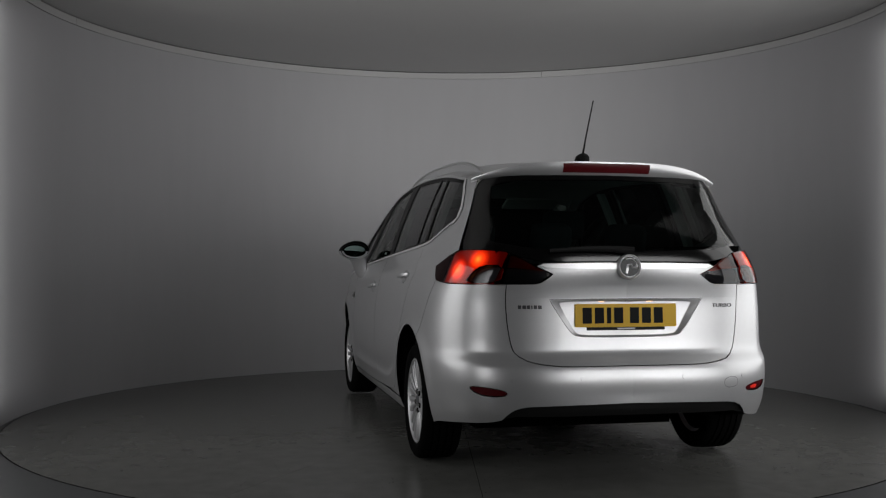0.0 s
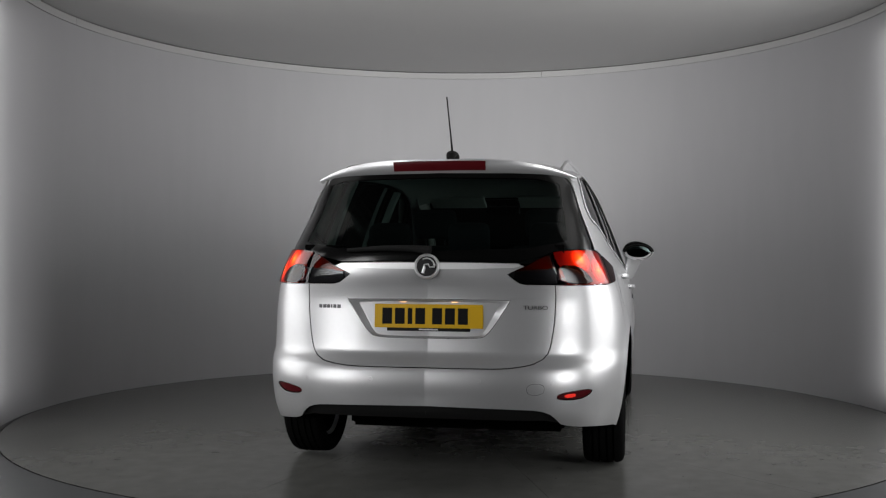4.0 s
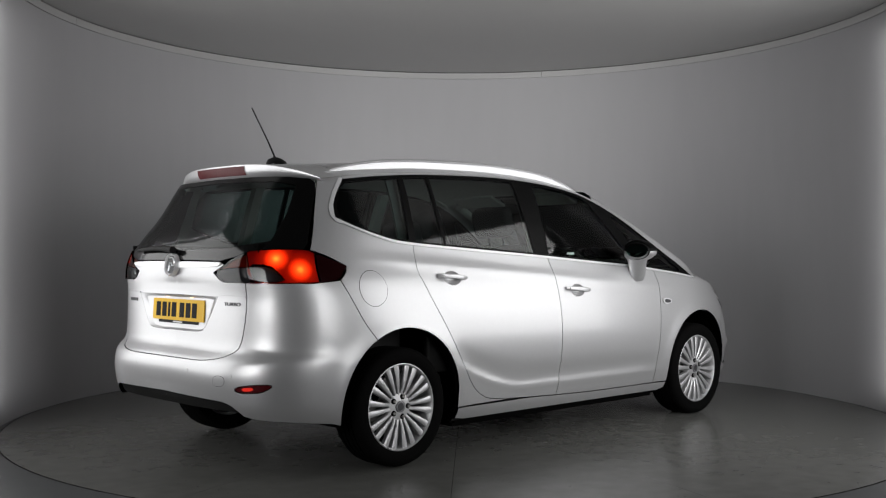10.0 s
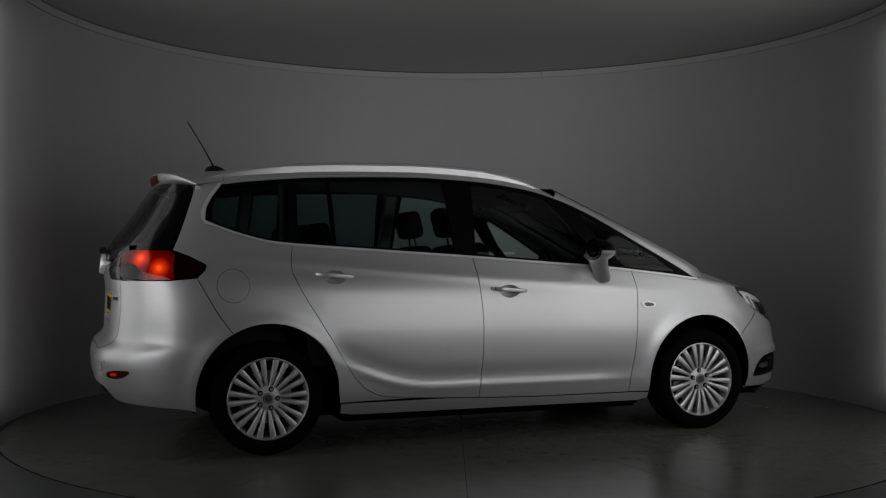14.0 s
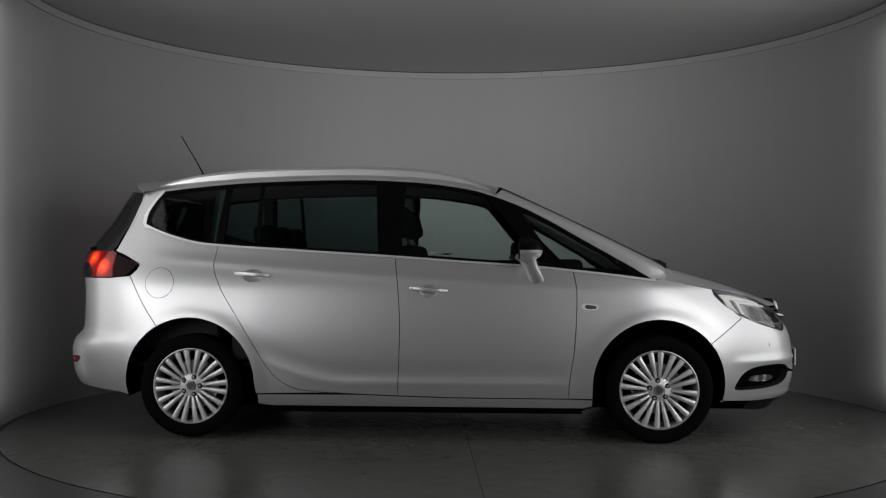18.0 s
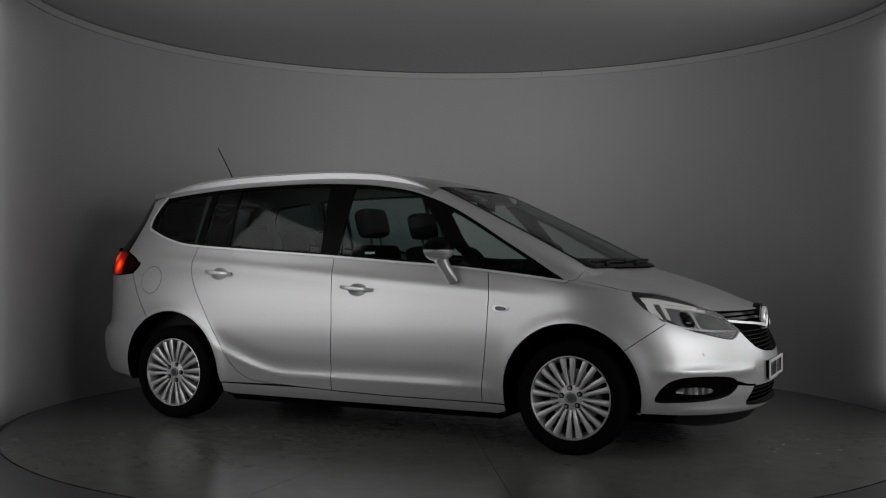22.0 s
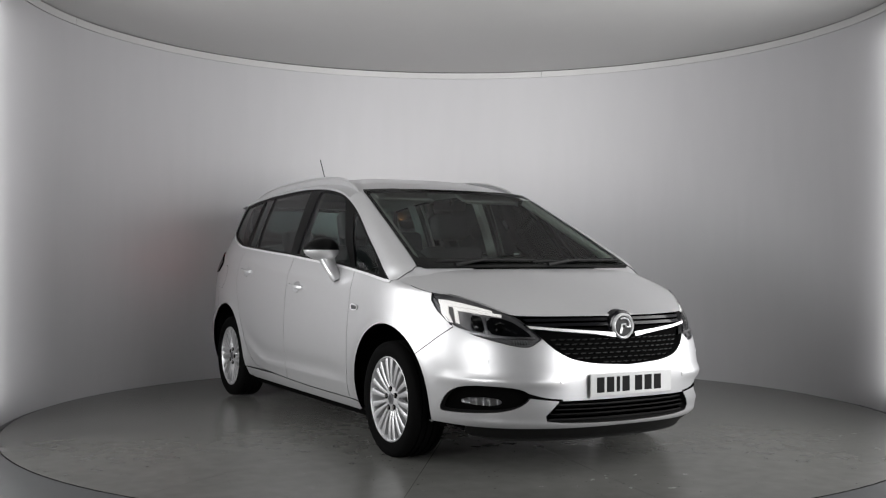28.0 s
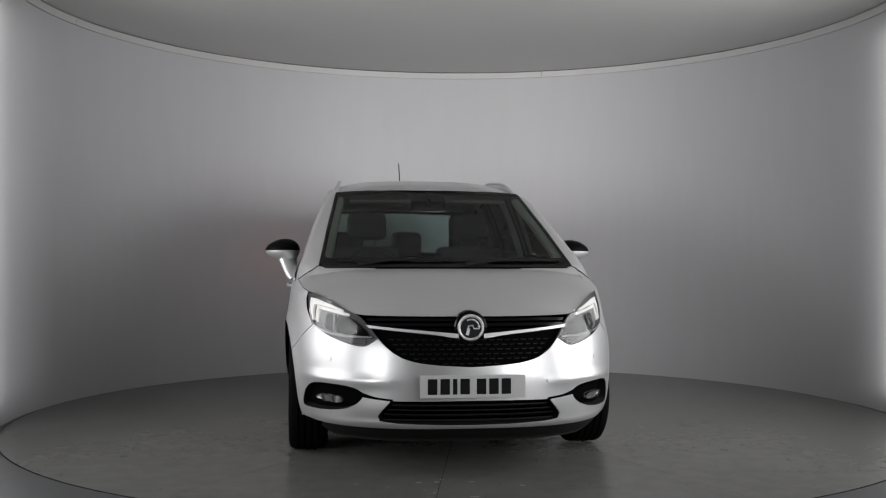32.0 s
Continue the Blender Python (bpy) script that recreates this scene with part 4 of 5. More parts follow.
def fittings(sy):
    s = (sy,)
    # wheel-arch liners and door handles
    for cx in (-ARCH_X, ARCH_X):
        bm = bmesh.new()
        rows = []
        for a in np.linspace(-14, 194, 34):
            c, k = math.cos(radians(a)), math.sin(radians(a))
            rows.append([bm.verts.new((cx + r * c, sy * min(y, float(side(cx + r * c, max(0.235, ARCH_Z + r * k))) - 0.014), max(0.235, ARCH_Z + r * k))) for r, y in ((0.392, 0.905), (0.40, 0.885), (0.40, 0.60), (0.02, 0.58))])
        for a, b in zip(rows, rows[1:]):
            for k in range(3):
                bm.faces.new((a[k], b[k], b[k + 1], a[k + 1]))
        part("wheel_arch_liner", bm, DARK, car, "black wheel arch liner", smooth=True)
    for (hx, hz), cup, length in ((HANDLE_FRONT, CUP_FRONT, 0.226), (HANDLE_REAR, CUP_REAR, 0.215)):
        cx, cz = sum(p[0] for p in cup) / len(cup), sum(p[1] for p in cup) / len(cup)
        dish = panel("handle_cup", chart_side, [cup], SILVER, car, s, gap=-0.001, lip=0, res=0.009, label="silver hollow behind the door handle",
                     relief=lambda uv, cx=cx, cz=cz: -0.024 * np.clip(1 - ((uv[:, 0] - cx) / 0.062) ** 2 - ((uv[:, 1] - cz) / 0.036) ** 2, 0, 1) ** 0.8)
        bm = bmesh.new()
        rows = []
        for t in np.linspace(-1, 1, 17):
            x = hx + t * length / 2
            z = hz - 0.07 * (x - hx)
            o = 0.030 * (1 - abs(t) ** 3.5)
            y0 = float(side(x, z))
            h = 0.0125 * (1 - 0.25 * abs(t) ** 3)
            rows.append([bm.verts.new((x, sy * (y0 + oo), z + zz)) for oo, zz in ((o + 0.001, -h), (o + 0.012, -h * 0.8), (o + 0.014, 0), (o + 0.012, h * 0.8), (o + 0.001, h), (o - 0.004, 0))])
        for a, b in zip(rows, rows[1:]):
            for k in range(6):
                bm.faces.new((a[k], b[k], b[(k + 1) % 6], a[(k + 1) % 6]))
        bm.faces.new(rows[0])
        bm.faces.new(rows[-1])
        bmesh.ops.recalc_face_normals(bm, faces=bm.faces[:])
        grip = part("door_handle", bm, SILVER, car, "silver door handle", smooth=True)
        if hx > -0.5:
            x = hx - 0.093
            part("key_lock", moved(lathe([(0.0, 0.003), (0.006, 0.003), (0.007, 0.0)], 20), Matrix.Translation((x, sy * (float(side(x, hz)) + 0.023), hz + 0.006)) @ Matrix.Rotation(0 if sy > 0 else math.pi, 4, "Z")), DARK, grip, "black key lock")
    # side repeater on the wing
    rep = [(0.924, 0.806), (1.02, 0.796), (1.03, 0.778), (1.01, 0.764), (0.932, 0.762)]
    lamp = panel("side_repeater", chart_side, [rounded(rep, 2)], BRIGHT, car, s, out=0.005, gap=0, lip=0.006, res=0.012, label="chrome-framed side repeater")
    panel("lens", chart_side, [rounded([(0.945, 0.797), (1.008, 0.790), (1.016, 0.778), (1.004, 0.770), (0.948, 0.770)], 2)], SMOKE, lamp, s, out=0.007, gap=0, lip=0.003, res=0.012, label="clear repeater lens")
    # door mirror: stalk, silver shell, black cap, glass
    my, mz = 0.955, 1.112

    def shell(co):
        if co.x < -0.35:
            co.x = -0.35
        co.z *= 1 - 0.18 * co.y * sy

    low = ball((0.60, sy * my, mz), (0.100, 0.110, 0.066), shell)
    bmesh.ops.delete(low, geom=[f for f in low.faces if f.calc_center_median().z > mz + 0.004], context="FACES")
    mirror = part("door_mirror", low, SILVER, car, "silver door mirror with a black upper cap", smooth=True)
    top = ball((0.60, sy * my, mz), (0.101, 0.111, 0.074), shell)
    bmesh.ops.delete(top, geom=[f for f in top.faces if f.calc_center_median().z < mz - 0.002], context="FACES")
    part("mirror_cap", top, FRIT, mirror, "gloss black mirror cap", smooth=True)
    part("mirror_glass", moved(lathe([(0.0, 0.0), (0.9, 0.0), (1.0, 0.04)], 32), Matrix.Translation((0.562, sy * my, mz)) @ Matrix.Rotation(radians(90), 4, "Z") @ Matrix.Diagonal((0.080, 0.02, 0.040, 1))), MIRROR, mirror, "mirror glass", smooth=True)
    part("mirror_bezel", moved(lathe([(0.0, -0.1), (0.98, -0.1), (1.06, 0.1), (1.0, 0.5)], 32), Matrix.Translation((0.566, sy * my, mz)) @ Matrix.Rotation(radians(90), 4, "Z") @ Matrix.Diagonal((0.094, 0.02, 0.052, 1))), PLASTIC, mirror, "black mirror bezel", smooth=True)
    part("mirror_stalk", tube([(0.595, sy * 0.935, mz - 0.025), (0.61, sy * 0.925, 1.065), (0.63, sy * 0.913, 1.02), (0.65, sy * 0.900, 0.98), (0.662, sy * 0.888, 0.95), (0.668, sy * 0.880, 0.93)], [0.082, 0.066, 0.056, 0.052, 0.052, 0.046], 20, 0.62), SILVER, mirror, "silver mirror stalk", smooth=True)
    # roof rail
    path, radii = [], []
    for t in np.linspace(0, 1, 40):
        x = -1.66 + 2.05 * t
        v = 0.885
        px, py, pz = [float(c[0]) for c in chart_roof(np.array([[x, v]]), sy)]
        rise = 0.046 * (1 - (2 * t - 1) ** 6) - 0.004
        path.append((x, py, pz + rise))
        radii.append(0.0125 - 0.004 * abs(2 * t - 1) ** 5)
    rail = part("roof_rail", tube(path, radii, 12, 0.75), SILVER, car, "silver roof rail", smooth=True)
    bm = bmesh.new()
    rows = [[bm.verts.new((x, y + sy * d, z - k)) for d, k in ((-0.006, 0.0), (-0.006, 0.06), (0.006, 0.06), (0.006, 0.0))] for x, y, z in path]
    for a, b in zip(rows, rows[1:]):
        for k in range(4):
            bm.faces.new((a[k], b[k], b[(k + 1) % 4], a[(k + 1) % 4]))
    part("rail_web", bm, SILVER, rail, "dark web under the roof rail")


for sy in (-1, 1):
    fittings(sy)

# aerial
aerial = part("aerial", tube([(x, 0, z - 0.046) for x, z in ((-1.47, 1.632), (-1.50, 1.643), (-1.535, 1.655), (-1.56, 1.660), (-1.585, 1.650), (-1.60, 1.626))], [0.012, 0.03, 0.034, 0.03, 0.026, 0.02], 14, 0.6), PLASTIC, car, "black rod aerial on the rear roof", smooth=True)
part("mast", tube([(-1.55, 0, 1.622), (-1.60, 0, 1.715), (-1.708, 0, 1.892)], [0.006, 0.0042, 0.0035], 8), PLASTIC, aerial, "thin black mast", smooth=True)
verts, faces = [], []
for sy in (-1, 1):
    g = np.array([(v, w) for v in np.linspace(0, 0.345, 14) for w in (0.12, 0.45, 0.78)])
    b0 = len(verts)
    p = np.stack(chart_spoiler_face(g, sy), -1) - [0.004, 0, 0]
    verts += list(p)
    for i in range(13):
        for j in range(2):
            q = (b0 + i * 3 + j, b0 + i * 3 + j + 1, b0 + i * 3 + 4 + j, b0 + i * 3 + 3 + j)
            faces.append(q if sy < 0 else q[::-1])
mesh_ob("high_brake_lamp", verts, faces, RED_DULL, spoiler, "red high brake lamp in the spoiler")


# ---- lamps ----
def tail_lamp(sy):
    s = (sy,)
    cut = 0.606
    outer = [p for p in TAIL_TOP if p[0] > cut + 0.004]
    outer_low = [p for p in TAIL_LOW if p[0] > cut + 0.004]
    inner = [p for p in TAIL_TOP if p[0] < cut - 0.004]
    inner_low = [p for p in TAIL_LOW if p[0] < cut - 0.004]
    t_cut = 1.089
    body_loop = [(cut + 0.003, 0.943), (cut + 0.003, t_cut)] + outer + outer_low[1:]
    gate_loop = [(cut - 0.003, t_cut), (cut - 0.003, 0.943)] + inner_low[:-1] + inner
    lamp = panel("tail_lamp", chart_back, [body_loop], DEEP_RED, car, s, out=-0.058, gap=0, lip=0, res=0.03, label="red and smoked tail lamp, lit")
    bridge("lamp_can", chart_back, body_loop + body_loop[:1], body_loop + body_loop[:1], 0.004, -0.058, DARK, lamp, s)
    grey = rounded([(0.613, 0.947), (0.764, 0.947), (0.745, 0.99), (0.712, 1.030), (0.613, 1.032)], 1)
    seen = [p for p in body_loop if p[0] < 0.885]
    end = [p for p in body_loop if p[0] >= 0.885]
    low_end = min((p for p in end if p[1] < 1.0), key=lambda p: p[0])
    top_end = min((p for p in end if p[1] >= 1.0), key=lambda p: p[0])
    cap = [(0.887, low_end[1]), (0.887, top_end[1])] + end
    window = [p for p in body_loop if p[0] < 0.885 and p[1] > 1.0] + [(0.884, top_end[1] + 0.002), (0.884, low_end[1])] + [p for p in body_loop if p[0] < 0.885 and p[1] <= 1.0]
    panel("red_lens", chart_back, [window, grey], GLASS_RED, lamp, s, out=0.010, gap=0.0005, lip=0.012, res=0.03, label="red lamp lens")
    panel("lamp_end", chart_back, [cap], DEEP_RED, lamp, s, out=0.010, gap=0.0005, lip=0.03, res=0.02, label="dark red outer end of the tail lamp")
    panel("smoked_lens", chart_back, [grey], GLASS_SMOKE, lamp, s, out=0.010, gap=0.001, lip=0, res=0.03, label="smoked lamp lens")
    panel("indicator_bowl", chart_back, [shrink(dense(grey, 0.02), 0.004)], SMOKE, lamp, s, out=-0.02, gap=0, lip=0.01, res=0.02, label="grey reflector bowl")
    panel("lit_band", chart_back, [window, grey], GLOW_AMBER, lamp, s, out=0.002, gap=0.001, lip=0, res=0.02, label="glowing orange-red light band")
    gate = panel("tailgate_lamp", chart_back, [gate_loop], SMOKE, car, s, out=-0.022, gap=0, lip=0, res=0.03, label="smoked and red inner tail lamp on the tailgate")
    top = [p for p in inner] + [(cut - 0.003, t_cut), (cut - 0.003, 1.02), (0.50, 1.012), (0.43, 1.003)]
    low = [(cut - 0.003, 1.02), (cut - 0.003, 0.943)] + inner_low[:-1] + [(0.43, 1.003), (0.50, 1.012)]
    panel("red_lens", chart_back, [top], GLASS_RED, gate, s, out=0.004, gap=0.001, lip=0.012, res=0.03, label="red lamp lens")
    panel("smoked_lens", chart_back, [low], GLASS_SMOKE, gate, s, out=0.004, gap=0.001, lip=0.012, res=0.03, label="smoked lamp lens")
    # emissive red patch laid on the reflector, on one side only
    if sy < 0:
        panel("red_glow_patch", chart_back, [rounded([(0.615, 0.446), (0.665, 0.450), (0.66, 0.432), (0.615, 0.430)], 1)], GLOW_RED, rear_bumper, s, out=-0.002, gap=0, lip=0, res=0.02, label="glowing red patch on the reflector")


def head_lamp(sy):
    s = (sy,)
    loop = HEAD_TOP[:-1] + HEAD_LOW[:-1]
    lamp = panel("headlamp", chart_front, [loop], HOUSING, car, s, out=-0.022, gap=0, lip=0, res=0.03, label="clear headlamp with a white daytime strip")
    bridge("lamp_wall", chart_front, loop + loop[:1], loop + loop[:1], -0.002, -0.022, HOUSING, lamp, s)
    panel("lamp_bezel", chart_front, [[(1.0, 0.882), (0.93, 0.894), (0.86, 0.890), (0.86, 0.866), (0.952, 0.862), (0.925, 0.745), (0.955, 0.745), (1.0, 0.84)]], SMOKE, lamp, s, out=-0.012, gap=0, lip=0, res=0.03, label="grey bezel of the headlamp")
    panel("clear_lens", chart_front, [loop], GLASS_CLEAR, lamp, s, out=0.006, gap=0.002, lip=0, res=0.03, label="clear headlamp lens")
    panel("reflector", chart_front, [rounded([(0.885, 0.815), (0.74, 0.795), (0.64, 0.752), (0.585, 0.70), (0.60, 0.665), (0.71, 0.672), (0.82, 0.705), (0.89, 0.76)], 2)], LAMP_GREY, lamp, s, out=-0.013, gap=0, lip=0, res=0.012,
          label="bright reflector bowl", relief=lambda uv: -0.004 * np.cos((uv[:, 0] - 0.66) * 60))
    for u, v, r in ((0.765, 0.735, 0.034), (0.665, 0.722, 0.030)):
        m = spot(chart_front, u, v, sy, -0.010)
        part("projector", moved(ball((0, 0, 0), (r, r, 0.012)), m), GLASS_SMOKE, lamp, "glass projector lens", smooth=True)
        part("projector_ring", moved(moved(lathe([(r * 1.05, -0.004), (r * 1.12, 0.002), (r * 1.18, -0.01)], 32), Matrix.Rotation(radians(90), 4, "X")), m), LAMP_GREY, lamp, "grey ring", smooth=True)
    outer = line([(0.950, 0.855), (0.905, 0.852), (0.78, 0.828), (0.681, 0.803)], 16) + line([(0.686, 0.792), (0.78, 0.812), (0.905, 0.824)], 12) + [(0.908, 0.79), (0.892, 0.742), (0.92, 0.748), (0.945, 0.785)]
    panel("daytime_strip", chart_front, [outer], GLOW_WHITE, lamp, s, out=-0.004, gap=0, lip=0.012, res=0.014, label="white daytime light strip")
    inner = line([(0.876, 0.820), (0.76, 0.803), (0.641, 0.784)], 12) + line([(0.645, 0.774), (0.76, 0.790), (0.857, 0.802)], 12) + [(0.856, 0.735), (0.874, 0.742)]
    panel("daytime_strip", chart_front, [inner], GLOW_WHITE, lamp, s, out=-0.003, gap=0, lip=0.010, res=0.012, label="white inner daytime light strip")
    panel("lamp_divider", chart_front, [rounded([(0.80, 0.782), (0.735, 0.776), (0.737, 0.695), (0.787, 0.706)], 1)], PIANO, lamp, s, out=-0.006, gap=0, lip=0.02, res=0.02, label="black divider between the lamp chambers")
    panel("chrome_wedge", chart_front, [[(0.742, 0.776), (0.726, 0.774), (0.722, 0.69), (0.732, 0.692)]], LAMP_CHROME, lamp, s, out=-0.003, gap=0, lip=0.01, res=0.02, label="chrome edge of the divider")
    panel("dark_chamber", chart_front, [rounded([(0.72, 0.775), (0.62, 0.765), (0.53, 0.70), (0.52, 0.672), (0.65, 0.682), (0.72, 0.692)], 1)], PIANO, lamp, s, out=-0.007, gap=0, lip=0, res=0.02, label="dark inner lamp chamber")
    panel("lower_sill", chart_front, [line([(0.90, 0.728), (0.781, 0.694), (0.652, 0.680), (0.504, 0.676)], 16) + line([(0.504, 0.669), (0.652, 0.671), (0.781, 0.684), (0.895, 0.718)], 16)], LAMP_CHROME, lamp, s, out=-0.003, gap=0, lip=0.008, res=0.012, label="thin bright line along the lamp's foot")
    for k in range(6):
        u = 0.540 + 0.0125 * k
        panel("indicator_rib", chart_front, [[(u, 0.644), (u + 0.006, 0.645), (u + 0.008, 0.660), (u + 0.002, 0.660)]], LAMP_GREY, lamp, s, out=-0.003, gap=0, lip=0.01, res=0.02, label="chrome indicator rib")
    for u, v in ((0.650, 0.716), (0.635, 0.712), (0.618, 0.707), (0.600, 0.700), (0.588, 0.695)):
        part("lamp_facet", moved(box(-0.006, -0.004, -0.003, 0.006, 0.004, 0.003, 0.002), spot(chart_front, u, v, sy, -0.003)), CHROME, lamp, "small bright facet")
    # fog lamp bay
    bay = panel("fog_lamp_bay", chart_front, [FOG], DARK, car, s, out=-0.04, gap=0, lip=0, res=0.025, label="black plastic fog lamp bay")
    bridge("bay_wall", chart_front, FOG + FOG[:1], FOG + FOG[:1], -0.004, -0.04, PLASTIC, bay, s)
    fog = rounded([(0.89, 0.335), (0.87, 0.368), (0.72, 0.372), (0.68, 0.352), (0.72, 0.328)], 2)
    panel("fog_lamp", chart_front, [fog], LAMP_CHROME, bay, s, out=-0.032, gap=0, lip=0.008, res=0.012, label="bright fog lamp", relief=lambda uv: 0.006 * np.sin(uv[:, 0] * 95))
    panel("fog_lens", chart_front, [fog], GLASS_CLEAR, bay, s, out=-0.018, gap=0, lip=0.014, res=0.03, label="clear fog lamp lens")
    panel("bumper_slit", chart_front, [line([(0.56, 0.405), (0.48, 0.383), (0.40, 0.375)], 8) + line([(0.40, 0.364), (0.48, 0.371), (0.56, 0.380)], 8)], DARK, bay, s, out=0.002, gap=0, lip=0, res=0.02, label="black slit between fog bay and lower grille")
    for u, v in ((0.735, 0.555), (0.40, 0.46)):
        part("parking_sensor", moved(moved(lathe([(0.0, 0.003), (0.009, 0.003), (0.0105, 0.0)], 20), Matrix.Rotation(radians(90), 4, "X")), spot(chart_front, u, v, sy, 0.0)), SILVER, front_bumper, "round silver parking sensor", smooth=True)


for sy in (-1, 1):
    tail_lamp(sy)
    head_lamp(sy)

# ---- grilles ----
top_edge = [(p_front(x, 0.774), 0.774) for x in (2.105, 2.15, 2.19, 2.215)] + [(0.0, 0.773)]
GRILLE = GRILLE_LOW[::-1] + [(0.50, 0.70), (0.565, 0.763)] + top_edge[:-1] + [(0.0, 0.773)]
grille = panel("grille", chart_front, [GRILLE], DARK, car, (-1, 1), out=-0.035, gap=0, lip=0, label="black grille with fine dashes and a chrome bar", cut_middle=True)
bridge("grille_rim", chart_front, GRILLE_LOW, GRILLE_LOW, -0.002, -0.035, PLASTIC, grille)
for z0, z1 in ((0.757, 0.771), (0.732, 0.747)):
    panel("slat", chart_front, [line([(0.0, z0), (0.3, z0), (0.53, z0 - 0.004)], 10) + line([(0.545, z1 - 0.004), (0.3, z1), (0.0, z1)], 10)], PIANO, grille, (-1, 1), out=-0.008, gap=0, lip=0.02, res=0.02, cut_middle=True, label="gloss black slat")
wing = line([(0.538, 0.730), (0.40, 0.718), (0.2, 0.703), (0.066, 0.692)], 14) + line([(0.066, 0.670), (0.10, 0.674), (0.15, 0.682), (0.2, 0.688), (0.4, 0.705), (0.525, 0.716)], 16)
for sy in (-1, 1):
    panel("chrome_bar", chart_front, [wing], BRIGHT, grille, (sy,), out=0.004, gap=0, lip=0.012, res=0.012, label="bright chrome grille bar")
dash_me = None
for row, z in enumerate(np.arange(0.552, 0.70, 0.0235)):
    for k in range(11):
        u = 0.043 * (k + 0.5 * (row % 2)) + 0.004
        if not inside(np.array([[u, z - 0.006]]), [np.array(GRILLE_LOW[::-1] + [(0.0, 0.70)])])[0] or z > 0.70 - 0.03 * (1 - u) or not inside(np.array([[u + 0.024, z - 0.008]]), [np.array(GRILLE)])[0]:
            continue
        for sy in ((-1, 1) if u > 0.015 else (-1,)):
            if dash_me is None:
                dash = part("grille_dash", box(-0.0135, -0.0022, -0.012, 0.0135, 0.0022, 0.004, 0.0012), PLASTIC, grille, "small dark grille dash")
                dash_me = dash.data
            else:
                dash = new("grille_dash", dash_me)
                dash.parent = grille
            dash.matrix_basis = spot(chart_front, u, z, sy, -0.024)
mouth = panel("lower_grille", chart_front, [MOUTH[::-1]], DARK, car, (-1, 1), out=-0.05, gap=0, lip=0, label="black slatted lower grille", cut_middle=True)
bridge("mouth_rim", chart_front, MOUTH, MOUTH, -0.004, -0.05, PLASTIC, mouth)
for z, u1 in ((0.345, 0.415), (0.318, 0.435), (0.292, 0.455), (0.268, 0.46)):
    panel("slat", chart_front, [[(0.0, z - 0.005), (u1, z - 0.003), (u1, z + 0.004), (0.0, z + 0.004)]], PLASTIC, mouth, (-1, 1), out=-0.02, gap=0, lip=0.03, res=0.02, cut_middle=True, label="black plastic slat")


# ---- badges, plates and lettering ----
def badge(at, r, name_parent):
    """A round chrome emblem reduced to plain shapes."""
    turn = Matrix.Rotation(radians(-90), 4, "Z")
    b = part("badge", moved(lathe([(0.0, 0.004), (r * 0.80, 0.004), (r * 0.82, 0.010), (r * 0.92, 0.016), (r, 0.008), (r, -0.01)], 48), at @ turn), BRIGHT, name_parent, "round chrome badge", smooth=True)
    part("badge_ground", moved(lathe([(0.0, 0.0065), (r * 0.78, 0.0065)], 40), at @ turn), DASH, b, "dark badge ground")
    pts = [(0.0065 + 0.004, r * 0.62 * math.cos(radians(a)), r * 0.62 * math.sin(radians(a)) * (1 if a < 180 else 1)) for a in range(60, 200, 14)]
    pts += [(0.0105, r * 0.25 * math.cos(radians(a)), r * 0.2 * math.sin(radians(a))) for a in (200, 120, 40, -40)] + [(0.0105, r * 0.30, -r * 0.55)]
    part("emblem", moved(tube([(0.008, -y, z) for x, y, z in pts], [r * 0.12] * len(pts), 8, 0.5), at), BRIGHT, b, "plain curved chrome emblem", smooth=True)


part("badge_mount", moved(lathe([(0.0, 0.0), (0.070, 0.0), (0.082, -0.008), (0.086, -0.05)], 40), Matrix.Translation((2.268, 0, 0.722)) @ Matrix.Rotation(radians(-90), 4, "Z")), PIANO, grille, "black badge mount", smooth=True)
badge(Matrix.Translation((2.272, 0, 0.722)), 0.066, grille)
badge(Matrix.Translation((-2.192, 0, 1.027)) @ Matrix.Rotation(math.pi, 4, "Z") @ Matrix.Rotation(radians(-6), 4, "Y"), 0.060, tailgate)


def plate(at, back, parent, label):
    """A number plate, its characters reduced to plain bars; x outwards."""
    p = part("number_plate", moved(box(-0.006, -0.26, -0.0555, 0.0, 0.26, 0.0555, 0.002), at), back, parent, label)
    y = -0.222
    bar_mesh = None
    for k in range(7):
        w = 0.022 if k == 2 else 0.047
        part("bar", moved(box(0.0, y, -0.038, 0.0015, y + w, 0.038, 0.0006), at), INK, p, "black bar in place of a character")
        y += w + (0.034 if k == 3 else 0.0145)
    return p


plate(Matrix.Translation((2.346, 0, 0.441)), PLATE_WHITE, car, "white front number plate with black bars")
part("plate_holder", box(2.30, -0.236, 0.392, 2.339, 0.236, 0.492, 0.004), PLASTIC, car, "black plate holder")
back_plate = plate(Matrix.Translation((-2.158, 0, 0.793)) @ Matrix.Rotation(math.pi, 4, "Z") @ Matrix.Rotation(radians(-3), 4, "Y"), YELLOW, tailgate, "yellow rear number plate with black bars")
part("plate_foot", box(-2.158, -0.20, 0.722, -2.150, 0.20, 0.738, 0.002), PLASTIC, tailgate, "black strip under the rear plate")
part("print_bar", box(-2.160, -0.045, 0.7265, -2.1575, 0.045, 0.7335), PALE_INK, tailgate, "pale unreadable print")
for y in (-0.125, 0.125):
    part("plate_lamp", box(-2.150, y - 0.018, 0.856, -2.132, y + 0.018, 0.864, 0.003), GLOW_WARM, tailgate, "warm plate lamp")
